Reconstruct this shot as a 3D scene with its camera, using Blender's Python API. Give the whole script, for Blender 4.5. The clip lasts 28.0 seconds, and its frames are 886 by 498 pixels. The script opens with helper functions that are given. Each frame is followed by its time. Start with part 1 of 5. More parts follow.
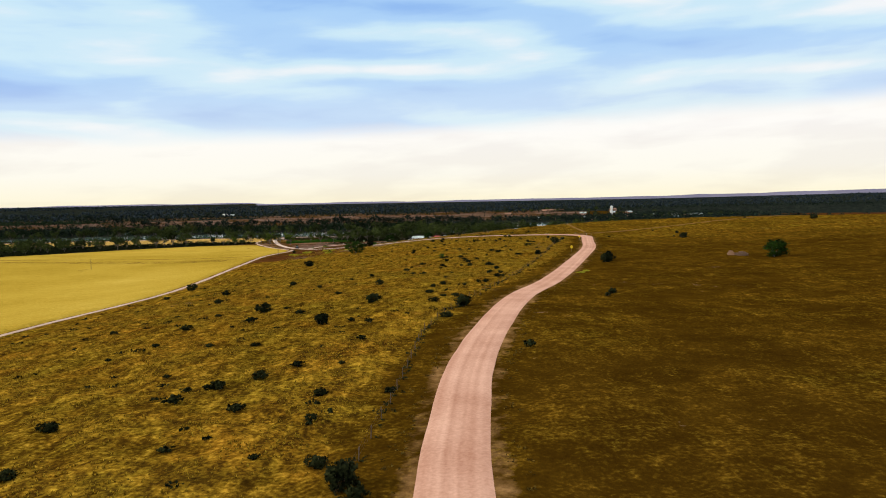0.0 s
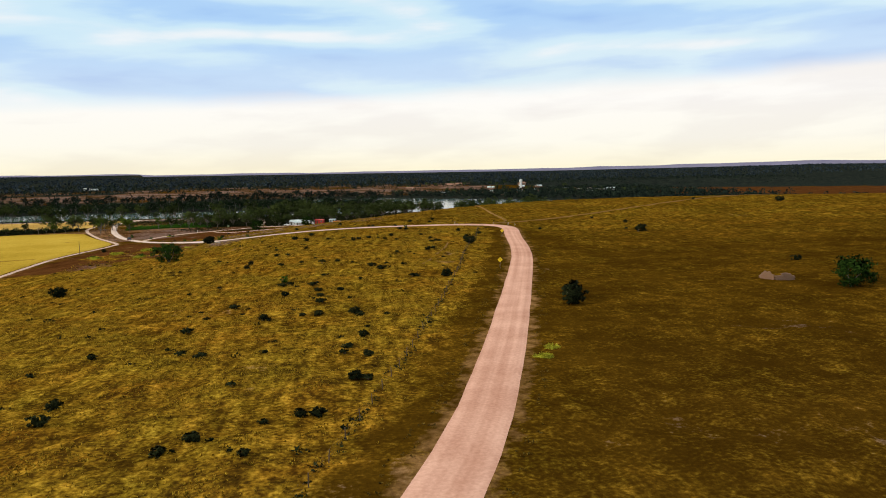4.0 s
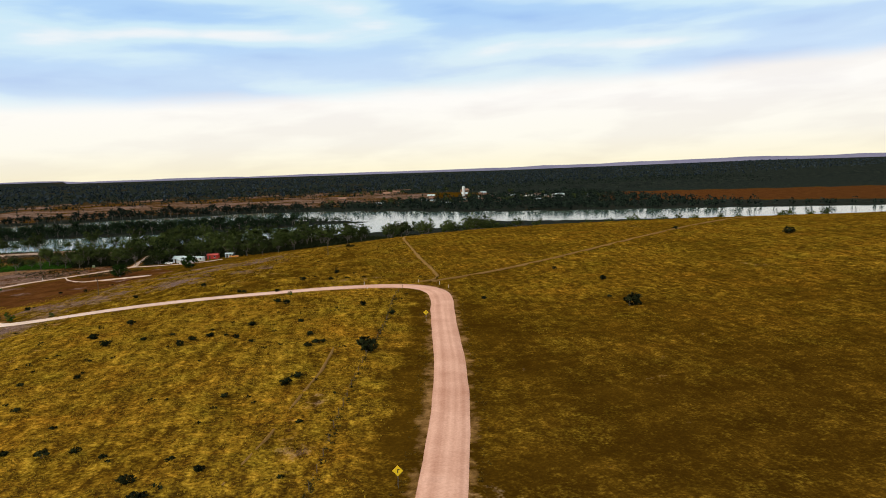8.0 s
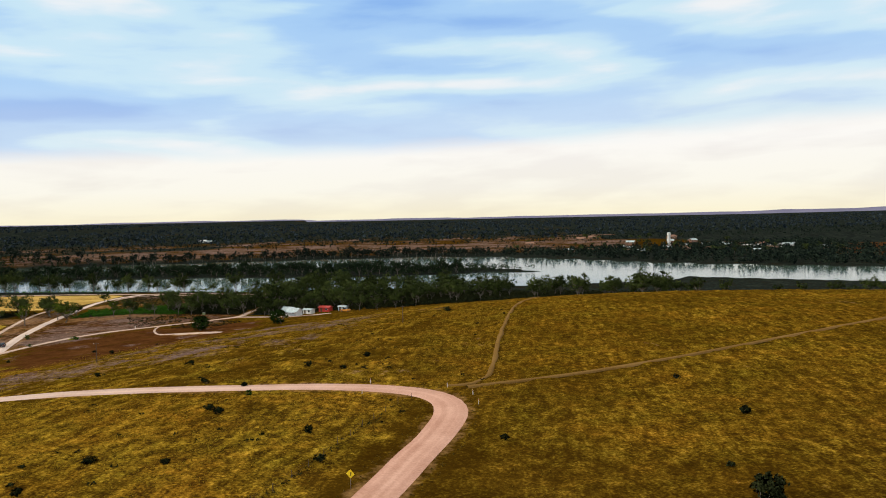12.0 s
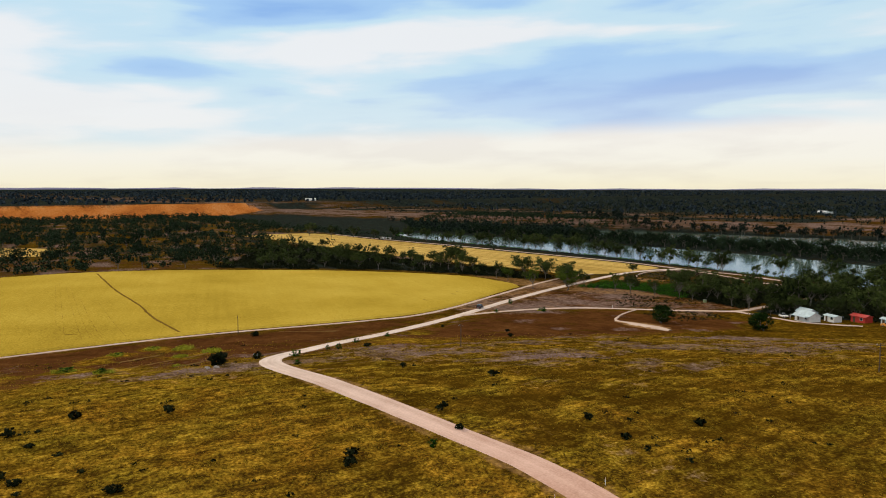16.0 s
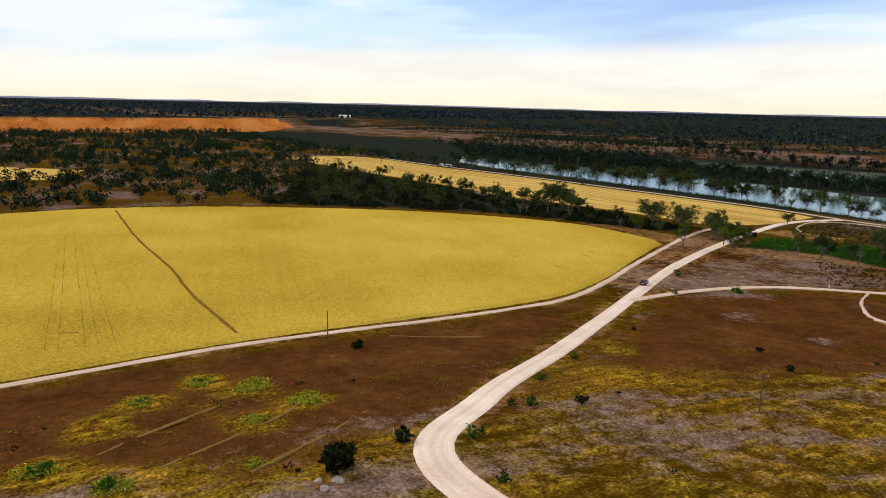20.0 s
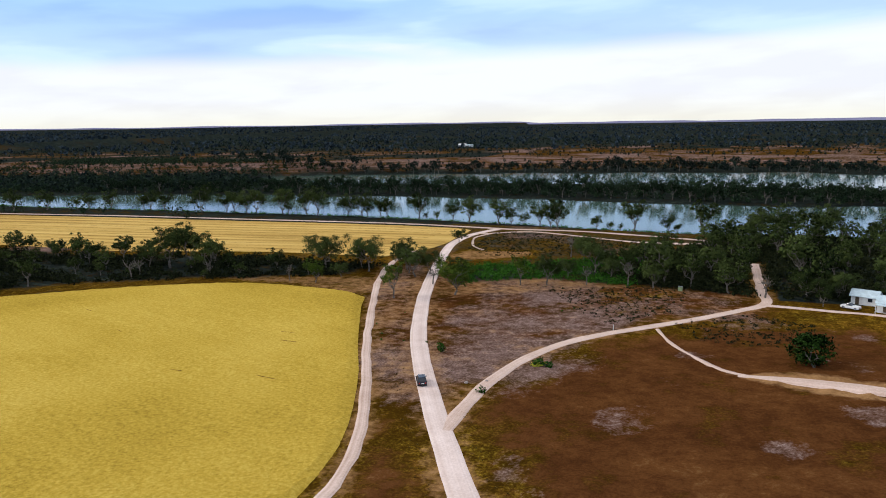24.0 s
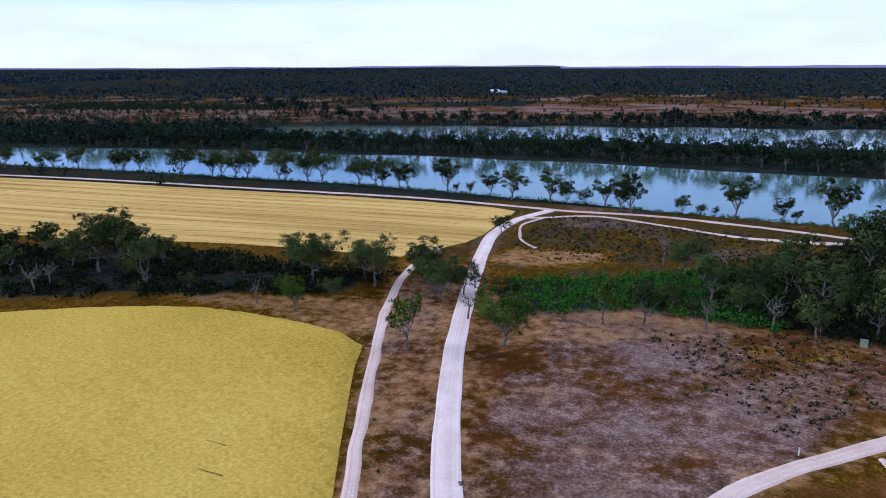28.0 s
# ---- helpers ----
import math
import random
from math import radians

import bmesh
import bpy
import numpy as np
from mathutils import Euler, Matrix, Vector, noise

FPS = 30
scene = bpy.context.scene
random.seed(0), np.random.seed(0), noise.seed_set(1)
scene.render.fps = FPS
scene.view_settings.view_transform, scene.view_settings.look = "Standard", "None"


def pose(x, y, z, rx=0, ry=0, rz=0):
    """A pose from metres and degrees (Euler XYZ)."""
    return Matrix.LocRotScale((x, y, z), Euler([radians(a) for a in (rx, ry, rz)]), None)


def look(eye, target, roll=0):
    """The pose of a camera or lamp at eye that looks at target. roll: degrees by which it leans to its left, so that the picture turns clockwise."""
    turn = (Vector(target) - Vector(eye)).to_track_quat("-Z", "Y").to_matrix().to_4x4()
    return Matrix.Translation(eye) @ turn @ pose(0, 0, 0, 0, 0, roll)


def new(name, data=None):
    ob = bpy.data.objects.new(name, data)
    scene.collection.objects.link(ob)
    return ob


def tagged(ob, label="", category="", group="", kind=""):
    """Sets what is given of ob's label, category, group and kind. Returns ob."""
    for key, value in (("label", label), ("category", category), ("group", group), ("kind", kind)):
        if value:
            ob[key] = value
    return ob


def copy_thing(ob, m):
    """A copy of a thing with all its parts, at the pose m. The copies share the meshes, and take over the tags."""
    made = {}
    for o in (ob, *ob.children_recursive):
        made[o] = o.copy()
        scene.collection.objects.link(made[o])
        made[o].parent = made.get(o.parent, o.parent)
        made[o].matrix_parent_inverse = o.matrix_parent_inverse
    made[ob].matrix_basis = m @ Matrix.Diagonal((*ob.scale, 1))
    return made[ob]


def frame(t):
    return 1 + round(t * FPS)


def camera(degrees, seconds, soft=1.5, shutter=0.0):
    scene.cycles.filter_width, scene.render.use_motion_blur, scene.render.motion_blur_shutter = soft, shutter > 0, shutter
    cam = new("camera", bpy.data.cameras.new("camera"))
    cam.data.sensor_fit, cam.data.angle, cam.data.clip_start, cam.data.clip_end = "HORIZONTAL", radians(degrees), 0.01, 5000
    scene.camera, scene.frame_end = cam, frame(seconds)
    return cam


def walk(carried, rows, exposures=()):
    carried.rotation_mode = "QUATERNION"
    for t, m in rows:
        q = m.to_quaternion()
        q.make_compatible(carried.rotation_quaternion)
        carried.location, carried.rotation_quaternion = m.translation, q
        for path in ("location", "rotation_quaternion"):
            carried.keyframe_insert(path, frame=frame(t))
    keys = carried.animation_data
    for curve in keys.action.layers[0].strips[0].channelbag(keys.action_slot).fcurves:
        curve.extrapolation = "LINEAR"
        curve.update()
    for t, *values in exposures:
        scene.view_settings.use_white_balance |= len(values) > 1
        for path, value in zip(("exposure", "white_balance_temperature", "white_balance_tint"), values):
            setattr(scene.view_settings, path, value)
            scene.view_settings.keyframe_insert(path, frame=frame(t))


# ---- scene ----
cam = camera(64.0, 28.0, 1.0)
# seconds, place, yaw to the left, pitch, roll
PATH = [
    (0, 0.01, 0.02, 37.34, 0.02, -4.04, -1.02),
    (0.5, 1.25, 15.86, 37.14, 0.02, -4.39, -1.02),
    (1, 2.54, 31.19, 37.05, -0.47, -4.92, -1.04),
    (1.5, 3.85, 45.92, 36.77, -1.16, -5.49, -1.09),
    (2, 5.54, 60.49, 36.74, -2.11, -5.71, -1.11),
    (2.5, 7.47, 75.06, 36.49, -3.41, -5.75, -1.13),
    (3, 9.78, 89.18, 36.63, -4.89, -5.62, -1.10),
    (3.5, 11.92, 100.19, 37.92, -6.49, -6.02, -1.05),
    (4, 14.05, 110.93, 39.95, -7.65, -6.48, -0.87),
    (4.5, 16.46, 121.48, 42.07, -8.85, -6.87, -0.80),
    (6.5, 30.03, 167.97, 49.91, -11.52, -7.79, -1.53),
    (7, 33.11, 178.51, 51.62, -11.96, -7.67, -1.55),
    (7.5, 36.60, 189.93, 51.72, -12.02, -6.87, -1.64),
    (8, 40.61, 203.44, 51.64, -11.99, -6.65, -1.73),
    (8.5, 44.37, 216.87, 51.51, -11.69, -6.55, -1.73),
    (9, 48.47, 230.27, 51.63, -11.08, -6.61, -1.77),
    (9.5, 52.71, 243.16, 51.68, -10.19, -6.73, -1.79),
    (10, 58.98, 251.04, 51.74, -7.54, -6.15, -1.51),
    (10.5, 67.01, 257.26, 51.64, -4.39, -5.19, -1.27),
    (11, 76.12, 263.82, 51.60, -1.01, -4.21, -1.13),
    (11.5, 85.21, 271.08, 51.40, 2.30, -3.25, -1.06),
    (13.5, 121.06, 303.48, 51.34, 23.44, -1.56, -1.22),
    (14, 131.06, 317.46, 51.65, 33.15, -1.93, -1.19),
    (14.5, 138.02, 332.47, 51.52, 42.53, -2.17, -1.12),
    (15, 139.77, 346.99, 51.62, 50.55, -2.88, 0.21),
    (15.5, 132.45, 354.35, 52.01, 53.35, -3.70, 0.16),
    (16, 121.86, 361.92, 52.47, 55.45, -5.08, -0.05),
    (16.5, 111.95, 368.46, 52.99, 58.12, -6.20, -0.07),
    (17, 100.36, 375.08, 53.14, 61.98, -7.07, -0.15),
    (17.5, 89.73, 380.52, 53.29, 65.62, -7.78, -0.16),
    (18, 76.96, 386.12, 53.35, 69.08, -8.65, -0.24),
    (18.5, 65.95, 390.62, 53.38, 71.69, -9.72, -0.36),
    (19, 54.78, 391.74, 53.40, 72.95, -11.03, 0.22),
    (19.5, 44.03, 387.51, 53.29, 68.09, -11.41, 0.84),
    (20, 28.23, 379.46, 53.03, 57.17, -11.60, 1.24),
    (20.5, 10.11, 374.06, 52.27, 45.17, -11.65, 1.02),
    (21, -8.57, 370.88, 53.14, 33.10, -11.60, -0.09),
    (21.5, -27.48, 371.63, 52.66, 24.02, -11.07, -0.05),
    (23.5, -55.02, 413.49, 50.89, 21.03, -10.30, -0.88),
    (24, -59.32, 424.40, 50.63, 22.15, -10.32, -0.90),
    (24.5, -63.83, 435.79, 50.72, 22.74, -10.88, -0.85),
    (25, -69.17, 448.60, 50.88, 23.38, -11.66, -0.87),
    (25.5, -73.64, 459.70, 51.21, 23.85, -12.36, -0.88),
    (26, -79.20, 472.35, 51.25, 24.28, -13.08, -0.85),
    (26.5, -84.63, 483.71, 51.23, 24.45, -13.76, -0.68),
    (27, -89.78, 493.31, 51.24, 24.48, -13.87, -0.45),
    (27.5, -91.36, 495.51, 51.12, 24.37, -14.32, -0.41),
    (28, -91.61, 495.52, 51.15, 24.35, -14.71, -0.36),
]


def aimed(x, y, z, yaw, pitch, roll):
    return pose(x, y, z, 0, 0, yaw) @ pose(0, 0, 0, 90 + pitch) @ pose(0, 0, 0, 0, 0, roll)


walk(cam, [(t, aimed(*row)) for t, *row in PATH], [(0, 0.0, 6500, 10), (11, 0.0, 6500, 10), (14, -0.16, 6500, 10), (15.5, -0.14, 6500, 10), (19, 0.03, 6400, 10), (24, 0.06, 5600, 15), (28, 0.08, 4650, 24)])

# ---- world ----
SUN_TURN, SUN_HEIGHT = radians(100), radians(24)


def socket(node, key):
    return node.inputs[key]


def nodes_of(owner):
    owner.use_nodes = True
    tree = owner.node_tree
    tree.nodes.clear()

    def add(kind, links=None, **values):
        node = tree.nodes.new(kind)
        for key, value in values.items():
            setattr(node, key, value)
        for key, value in (links or {}).items():
            place = node.inputs[key]
            if isinstance(value, bpy.types.NodeSocket):
                tree.links.new(value, place)
            else:
                place.default_value = value
        return node

    return tree, add


def ramp(add, fac, stops, mode="LINEAR"):
    node = add("ShaderNodeValToRGB", {"Fac": fac})
    node.color_ramp.interpolation = mode
    els = node.color_ramp.elements
    while len(els) < len(stops):
        els.new(0.5)
    for el, (at, col) in zip(els, stops):
        el.position = at
        el.color = (*col, 1) if len(col) == 3 else col
    return node.outputs["Color"]


def mixed(add, fac, a, b, blend="MIX"):
    node = add("ShaderNodeMix", data_type="RGBA", blend_type=blend)
    for key, value in ((0, fac), (6, a), (7, b)):
        place = node.inputs[key]
        if isinstance(value, bpy.types.NodeSocket):
            node.id_data.links.new(value, place)
        elif key == 0:
            place.default_value = value
        else:
            place.default_value = (*value, 1)
    return node.outputs[2]


def math_node(add, op, a, b=0.0, clamp=False):
    node = add("ShaderNodeMath", operation=op, use_clamp=clamp)
    for k, value in ((0, a), (1, b)):
        if isinstance(value, bpy.types.NodeSocket):
            node.id_data.links.new(value, node.inputs[k])
        else:
            node.inputs[k].default_value = value
    return node.outputs[0]


def build_sky():
    """A pale evening sky: long banks of grey-blue cloud above a clear cream band at the horizon."""
    world = bpy.data.worlds.new("sky")
    scene.world = world
    tree, add = nodes_of(world)
    sky = add("ShaderNodeTexSky", sky_type="NISHITA", sun_disc=False, sun_elevation=SUN_HEIGHT, sun_rotation=SUN_TURN, air_density=1.0, dust_density=2.0, ozone_density=3.0)
    clear = mixed(add, 1.0, sky.outputs[0], (0.10, 0.105, 0.115), "MULTIPLY")
    way = add("ShaderNodeTexCoord").outputs["Generated"]
    split = add("ShaderNodeSeparateXYZ", {0: way})
    high = math_node(add, "MAXIMUM", split.outputs[2], 0.0)
    # bearing from north towards west, and height above the horizon, in radians
    bearing = math_node(add, "ARCTAN2", math_node(add, "MULTIPLY", split.outputs[0], -1.0), split.outputs[1])
    rise = math_node(add, "ARCSINE", high)
    tilt = math_node(add, "ADD", rise, math_node(add, "MULTIPLY", bearing, 0.035))
    flat = add("ShaderNodeCombineXYZ", {0: math_node(add, "MULTIPLY", bearing, 3.4), 1: math_node(add, "MULTIPLY", tilt, 17.0), 2: 3.7})
    banks = add("ShaderNodeTexNoise", {"Vector": flat.outputs[0], "Scale": 0.62, "Detail": 2.0, "Roughness": 0.45, "Distortion": 0.25})
    puffs = add("ShaderNodeTexNoise", {"Vector": flat.outputs[0], "Scale": 1.7, "Detail": 4.0, "Roughness": 0.5, "Distortion": 0.2})
    both = math_node(add, "ADD", math_node(add, "MULTIPLY", banks.outputs[0], 0.74), math_node(add, "MULTIPLY", puffs.outputs[0], 0.26))
    # single long clouds: bearing, height, half length and half depth in degrees, and how much lighter or darker
    for turn, up, wide, deep, much in ((13, 12.2, 9, 1.5, -0.10), (5, 10.2, 10, 0.7, 0.15), (-27, 8.8, 7, 0.6, 0.13), (-22, 11.5, 9, 1.3, -0.07), (76, 8.6, 6, 0.9, -0.12), (36, 8.5, 16, 1.8, -0.05), (82, 6.5, 12, 2.5, 0.10), (-24, 15.0, 9, 1.2, 0.08), (58, 12.0, 12, 1.6, 0.08), (20, 7.0, 24, 1.0, -0.05), (66, 9.0, 20, 5.0, 0.08), (25, 6.0, 30, 1.2, 0.05)):
        dx = math_node(add, "DIVIDE", math_node(add, "SUBTRACT", bearing, radians(turn)), radians(wide))
        dy = math_node(add, "DIVIDE", math_node(add, "SUBTRACT", rise, radians(up)), radians(deep))
        far = math_node(add, "ADD", math_node(add, "MULTIPLY", dx, dx), math_node(add, "MULTIPLY", dy, dy))
        both = math_node(add, "ADD", both, math_node(add, "MULTIPLY", math_node(add, "POWER", 2.718, math_node(add, "MULTIPLY", far, -1.0)), much))
    body = ramp(add, both, [(0.32, (0.27, 0.50, 0.93)), (0.44, (0.43, 0.68, 1.0)), (0.52, (0.64, 0.87, 1.0)), (0.61, (0.97, 0.99, 1.0))], "EASE")
    cloudy = mixed(add, 0.90, clear, body)
    ragged = math_node(add, "ADD", math_node(add, "ADD", rise, math_node(add, "MULTIPLY", bearing, 0.03)), math_node(add, "MULTIPLY", math_node(add, "SUBTRACT", puffs.outputs[0], 0.5), 0.03))
    low = ramp(add, ragged, [(0.085, (1, 1, 1)), (0.112, (0.3, 0.3, 0.3)), (0.20, (0.06, 0.06, 0.06)), (0.30, (0, 0, 0))], "EASE")
    bands = ramp(add, puffs.outputs[0], [(0.38, (0.93, 0.92, 0.93)), (0.55, (1, 1, 1))])
    warm = mixed(add, 1.0, ramp(add, high, [(0.0, (1.0, 0.93, 0.70)), (0.035, (1.0, 0.97, 0.86)), (0.09, (1.0, 0.98, 0.94))]), bands, "MULTIPLY")
    final = mixed(add, low, cloudy, warm)
    overhead = ramp(add, high, [(0.36, (0, 0, 0)), (0.62, (1, 1, 1))])
    veil = ramp(add, both, [(0.38, (0.80, 0.76, 0.70)), (0.60, (1.02, 0.96, 0.88))])
    final = mixed(add, overhead, final, veil)
    back = add("ShaderNodeBackground", {"Color": final, "Strength": 1.0})
    add("ShaderNodeOutputWorld", {"Surface": back.outputs[0]})


build_sky()
sun = new("sun", bpy.data.lights.new("sun", "SUN"))
sun.data.energy, sun.data.angle, sun.data.color = 2.2, radians(12), (1.0, 0.88, 0.68)
sun.matrix_world = look((-1000 * math.sin(SUN_TURN) * math.cos(SUN_HEIGHT), 1000 * math.cos(SUN_TURN) * math.cos(SUN_HEIGHT), 1000 * math.sin(SUN_HEIGHT)), (0, 0, 0))


# ---- materials ----
def shaded(add, tree, colour, rough=0.9, bump=None, strength=0.4, distance=0.1, metal=0.0, spec=0.3, alpha=None):
    links = {"Base Color": colour, "Roughness": rough, "Metallic": metal, "Specular IOR Level": spec}
    if bump is not None:
        links["Normal"] = add("ShaderNodeBump", {"Height": bump, "Strength": strength, "Distance": distance}).outputs[0]
    node = add("ShaderNodeBsdfPrincipled", links)
    add("ShaderNodeOutputMaterial", {"Surface": node.outputs[0]})
    return node


def coords(add):
    return add("ShaderNodeTexCoord").outputs["Object"]


def noise_at(add, where, scale, detail=4.0, rough=0.55, stretch=None):
    if stretch:
        where = add("ShaderNodeMapping", {"Vector": where, "Scale": stretch}).outputs[0]
    return add("ShaderNodeTexNoise", {"Vector": where, "Scale": scale, "Detail": detail, "Roughness": rough}).outputs[0]


def plain(name, dark, light, scale=2.0, rough=0.85, strength=0.3, metal=0.0, spread=0.0, spec=0.3):
    """A worn surface between two colours, in coarse stains and fine grain."""
    m = bpy.data.materials.new(name)
    tree, add = nodes_of(m)
    at = coords(add)
    coarse, fine = noise_at(add, at, scale), noise_at(add, at, scale * 11)
    both = math_node(add, "ADD", math_node(add, "MULTIPLY", coarse, 0.6), math_node(add, "MULTIPLY", fine, 0.4))
    if spread:
        chance = add("ShaderNodeObjectInfo").outputs["Random"]
        both = math_node(add, "ADD", both, math_node(add, "MULTIPLY", math_node(add, "SUBTRACT", chance, 0.5), spread))
    colour = ramp(add, both, [(0.32, dark), (0.68, light)])
    shaded(add, tree, colour, rough, fine, strength, 0.05, metal, spec)
    return m


def leafy(name, dark, light, spread=0.5):
    """Leaves whose green varies from clump to clump and from tree to tree."""
    m = bpy.data.materials.new(name)
    tree, add = nodes_of(m)
    island = add("ShaderNodeNewGeometry").outputs["Random Per Island"]
    chance = add("ShaderNodeObjectInfo").outputs["Random"]
    both = math_node(add, "ADD", math_node(add, "MULTIPLY", island, 1 - spread), math_node(add, "MULTIPLY", chance, spread))
    colour = ramp(add, both, [(0.1, dark), (0.9, light)])
    shaded(add, tree, colour, 0.9, spec=0.03)
    return m


# the bearing, from east towards north, in which wind and grazing have combed the grass
STREAK = 88


def ground_material():
    m = bpy.data.materials.new("ground_soil_and_grass")
    tree, add = nodes_of(m)
    at = coords(add)
    zone = add("ShaderNodeAttribute", attribute_name="zone")
    z = add("ShaderNodeSeparateColor", {0: zone.outputs["Color"]})
    other = add("ShaderNodeAttribute", attribute_name="zone_b")
    y = add("ShaderNodeSeparateColor", {0: other.outputs["Color"]})
    big, mid, small, tiny = (noise_at(add, at, s, 5.0, 0.6) for s in (0.02, 0.09, 0.45, 2.2))
    contour = noise_at(add, at, 1.0, 5.0, 0.55, (0.026, 0.026, 0.85))
    ledge = noise_at(add, at, 1.0, 4.0, 0.6, (0.07, 0.07, 3.2))
    drift = noise_at(add, add("ShaderNodeMapping", {"Vector": at, "Rotation": (0, 0, 0.9)}).outputs[0], 1.1, 5.0, 0.65, (0.6, 1.0, 1.0))

    along = add("ShaderNodeMapping", {"Vector": at, "Rotation": (0, 0, -radians(STREAK))}).outputs[0]
    swept = noise_at(add, along, 1.0, 4.0, 0.6, (0.16, 0.62, 0.5))

    def blend(*pairs):
        total = None
        for sock, weight in pairs:
            one = math_node(add, "MULTIPLY", sock, weight)
            total = one if total is None else math_node(add, "ADD", total, one)
        return total

    def spread(weight, wide=0.9, by=((mid, 0.5), (small, 0.5)), lo=0.32, hi=0.68):
        mess = math_node(add, "MULTIPLY", math_node(add, "SUBTRACT", blend(*by), 0.5), wide * 2.2)
        return ramp(add, math_node(add, "ADD", weight, mess), [(lo, (0, 0, 0)), (hi, (1, 1, 1))])

    soil = ramp(add, blend((mid, 0.4), (small, 0.25), (tiny, 0.35)), [(0.30, (0.028, 0.0128, 0.0014)), (0.46, (0.047, 0.0228, 0.0021)), (0.57, (0.069, 0.0350, 0.0031)), (0.72, (0.115, 0.063, 0.006))])
    grass = ramp(add, blend((swept, 0.26), (drift, 0.20), (small, 0.22), (tiny, 0.32)), [(0.38, (0.020, 0.0105, 0.0022)), (0.46, (0.075, 0.040, 0.0045)), (0.53, (0.22, 0.132, 0.010)), (0.63, (0.58, 0.375, 0.036))])
    hue = ramp(add, blend((mid, 0.5), (small, 0.3), (big, 0.2)), [(0.38, (0.90, 1.0, 1.0)), (0.50, (1.0, 0.96, 1.0)), (0.62, (1.06, 0.86, 0.90))])
    grass = mixed(add, 1.0, grass, hue, "MULTIPLY")
    red = ramp(add, blend((mid, 0.4), (small, 0.3), (tiny, 0.3)), [(0.3, (0.026, 0.0105, 0.004)), (0.46, (0.064, 0.0235, 0.007)), (0.58, (0.105, 0.042, 0.012)), (0.72, (0.19, 0.10, 0.034))])
    scree = ramp(add, blend((small, 0.4), (tiny, 0.6)), [(0.34, (0.072, 0.042, 0.030)), (0.5, (0.155, 0.097, 0.075)), (0.68, (0.32, 0.23, 0.195))])
    sandy = ramp(add, blend((small, 0.5), (tiny, 0.5)), [(0.32, (0.15, 0.072, 0.024)), (0.68, (0.36, 0.205, 0.085))])
    # near-black tone for the ground of belts, woods, bank and far plain
    dark_floor = ramp(add, blend((small, 0.6), (mid, 0.4)), [(0.36, (0.005, 0.008, 0.008)), (0.5, (0.014, 0.019, 0.016)), (0.64, (0.038, 0.044, 0.032))])
    cliff = ramp(add, blend((small, 0.5), (big, 0.5)), [(0.35, (0.20, 0.055, 0.016)), (0.52, (0.50, 0.165, 0.032)), (0.62, (0.58, 0.26, 0.09)), (0.75, (0.56, 0.42, 0.32))])
    colour = mixed(add, spread(z.outputs[0], 0.72, ((mid, 0.10), (small, 0.26), (tiny, 0.44), (ledge, 0.14), (swept, 0.06)), 0.12, 0.88), soil, grass)
    colour = mixed(add, spread(z.outputs[1], 0.8), colour, red)
    banded = spread(z.outputs[2], 1.2, ((contour, 0.62), (small, 0.24), (tiny, 0.14)), 0.38, 0.68)
    colour = mixed(add, banded, colour, scree)
    colour = mixed(add, spread(y.outputs[0], 0.7), colour, sandy)
    colour = mixed(add, spread(y.outputs[1], 0.8), colour, dark_floor)
    colour = mixed(add, spread(y.outputs[2], 0.7), colour, cliff)
    height = math_node(add, "ADD", math_node(add, "MULTIPLY", small, 0.6), math_node(add, "MULTIPLY", tiny, 0.4))
    shaded(add, tree, colour, 1.0, height, 0.55, 0.5, spec=0.0)
    return m


def road_material(name, dark, light, pale=False):
    """Packed pinkish gravel with paler wheel lanes along its length (u across, v along)."""
    m = bpy.data.materials.new(name)
    tree, add = nodes_of(m)
    at = coords(add)
    uv = add("ShaderNodeUVMap", uv_map="lane").outputs[0]
    long = noise_at(add, uv, 1.0, 2.0, 0.5, (7.0, 0.006, 1.0))
    patch, grit = noise_at(add, at, 0.12), noise_at(add, at, 3.0)
    both = math_node(add, "ADD", math_node(add, "MULTIPLY", long, 0.34), math_node(add, "ADD", math_node(add, "MULTIPLY", patch, 0.36), math_node(add, "MULTIPLY", grit, 0.3)))
    colour = ramp(add, both, [(0.36, dark), (0.64, light)])
    if pale:
        down = add("ShaderNodeSeparateXYZ", {0: uv}).outputs[1]
        chalk = ramp(add, both, [(0.36, (0.51, 0.385, 0.315)), (0.64, (0.80, 0.665, 0.585))])
        colour = mixed(add, ramp(add, math_node(add, "DIVIDE", down, 1400.0), [(0.51, (0, 0, 0)), (0.63, (1, 1, 1))]), colour, chalk)
    shaded(add, tree, colour, 1.0, grit, 0.35, 0.06, spec=0.0)
    return m


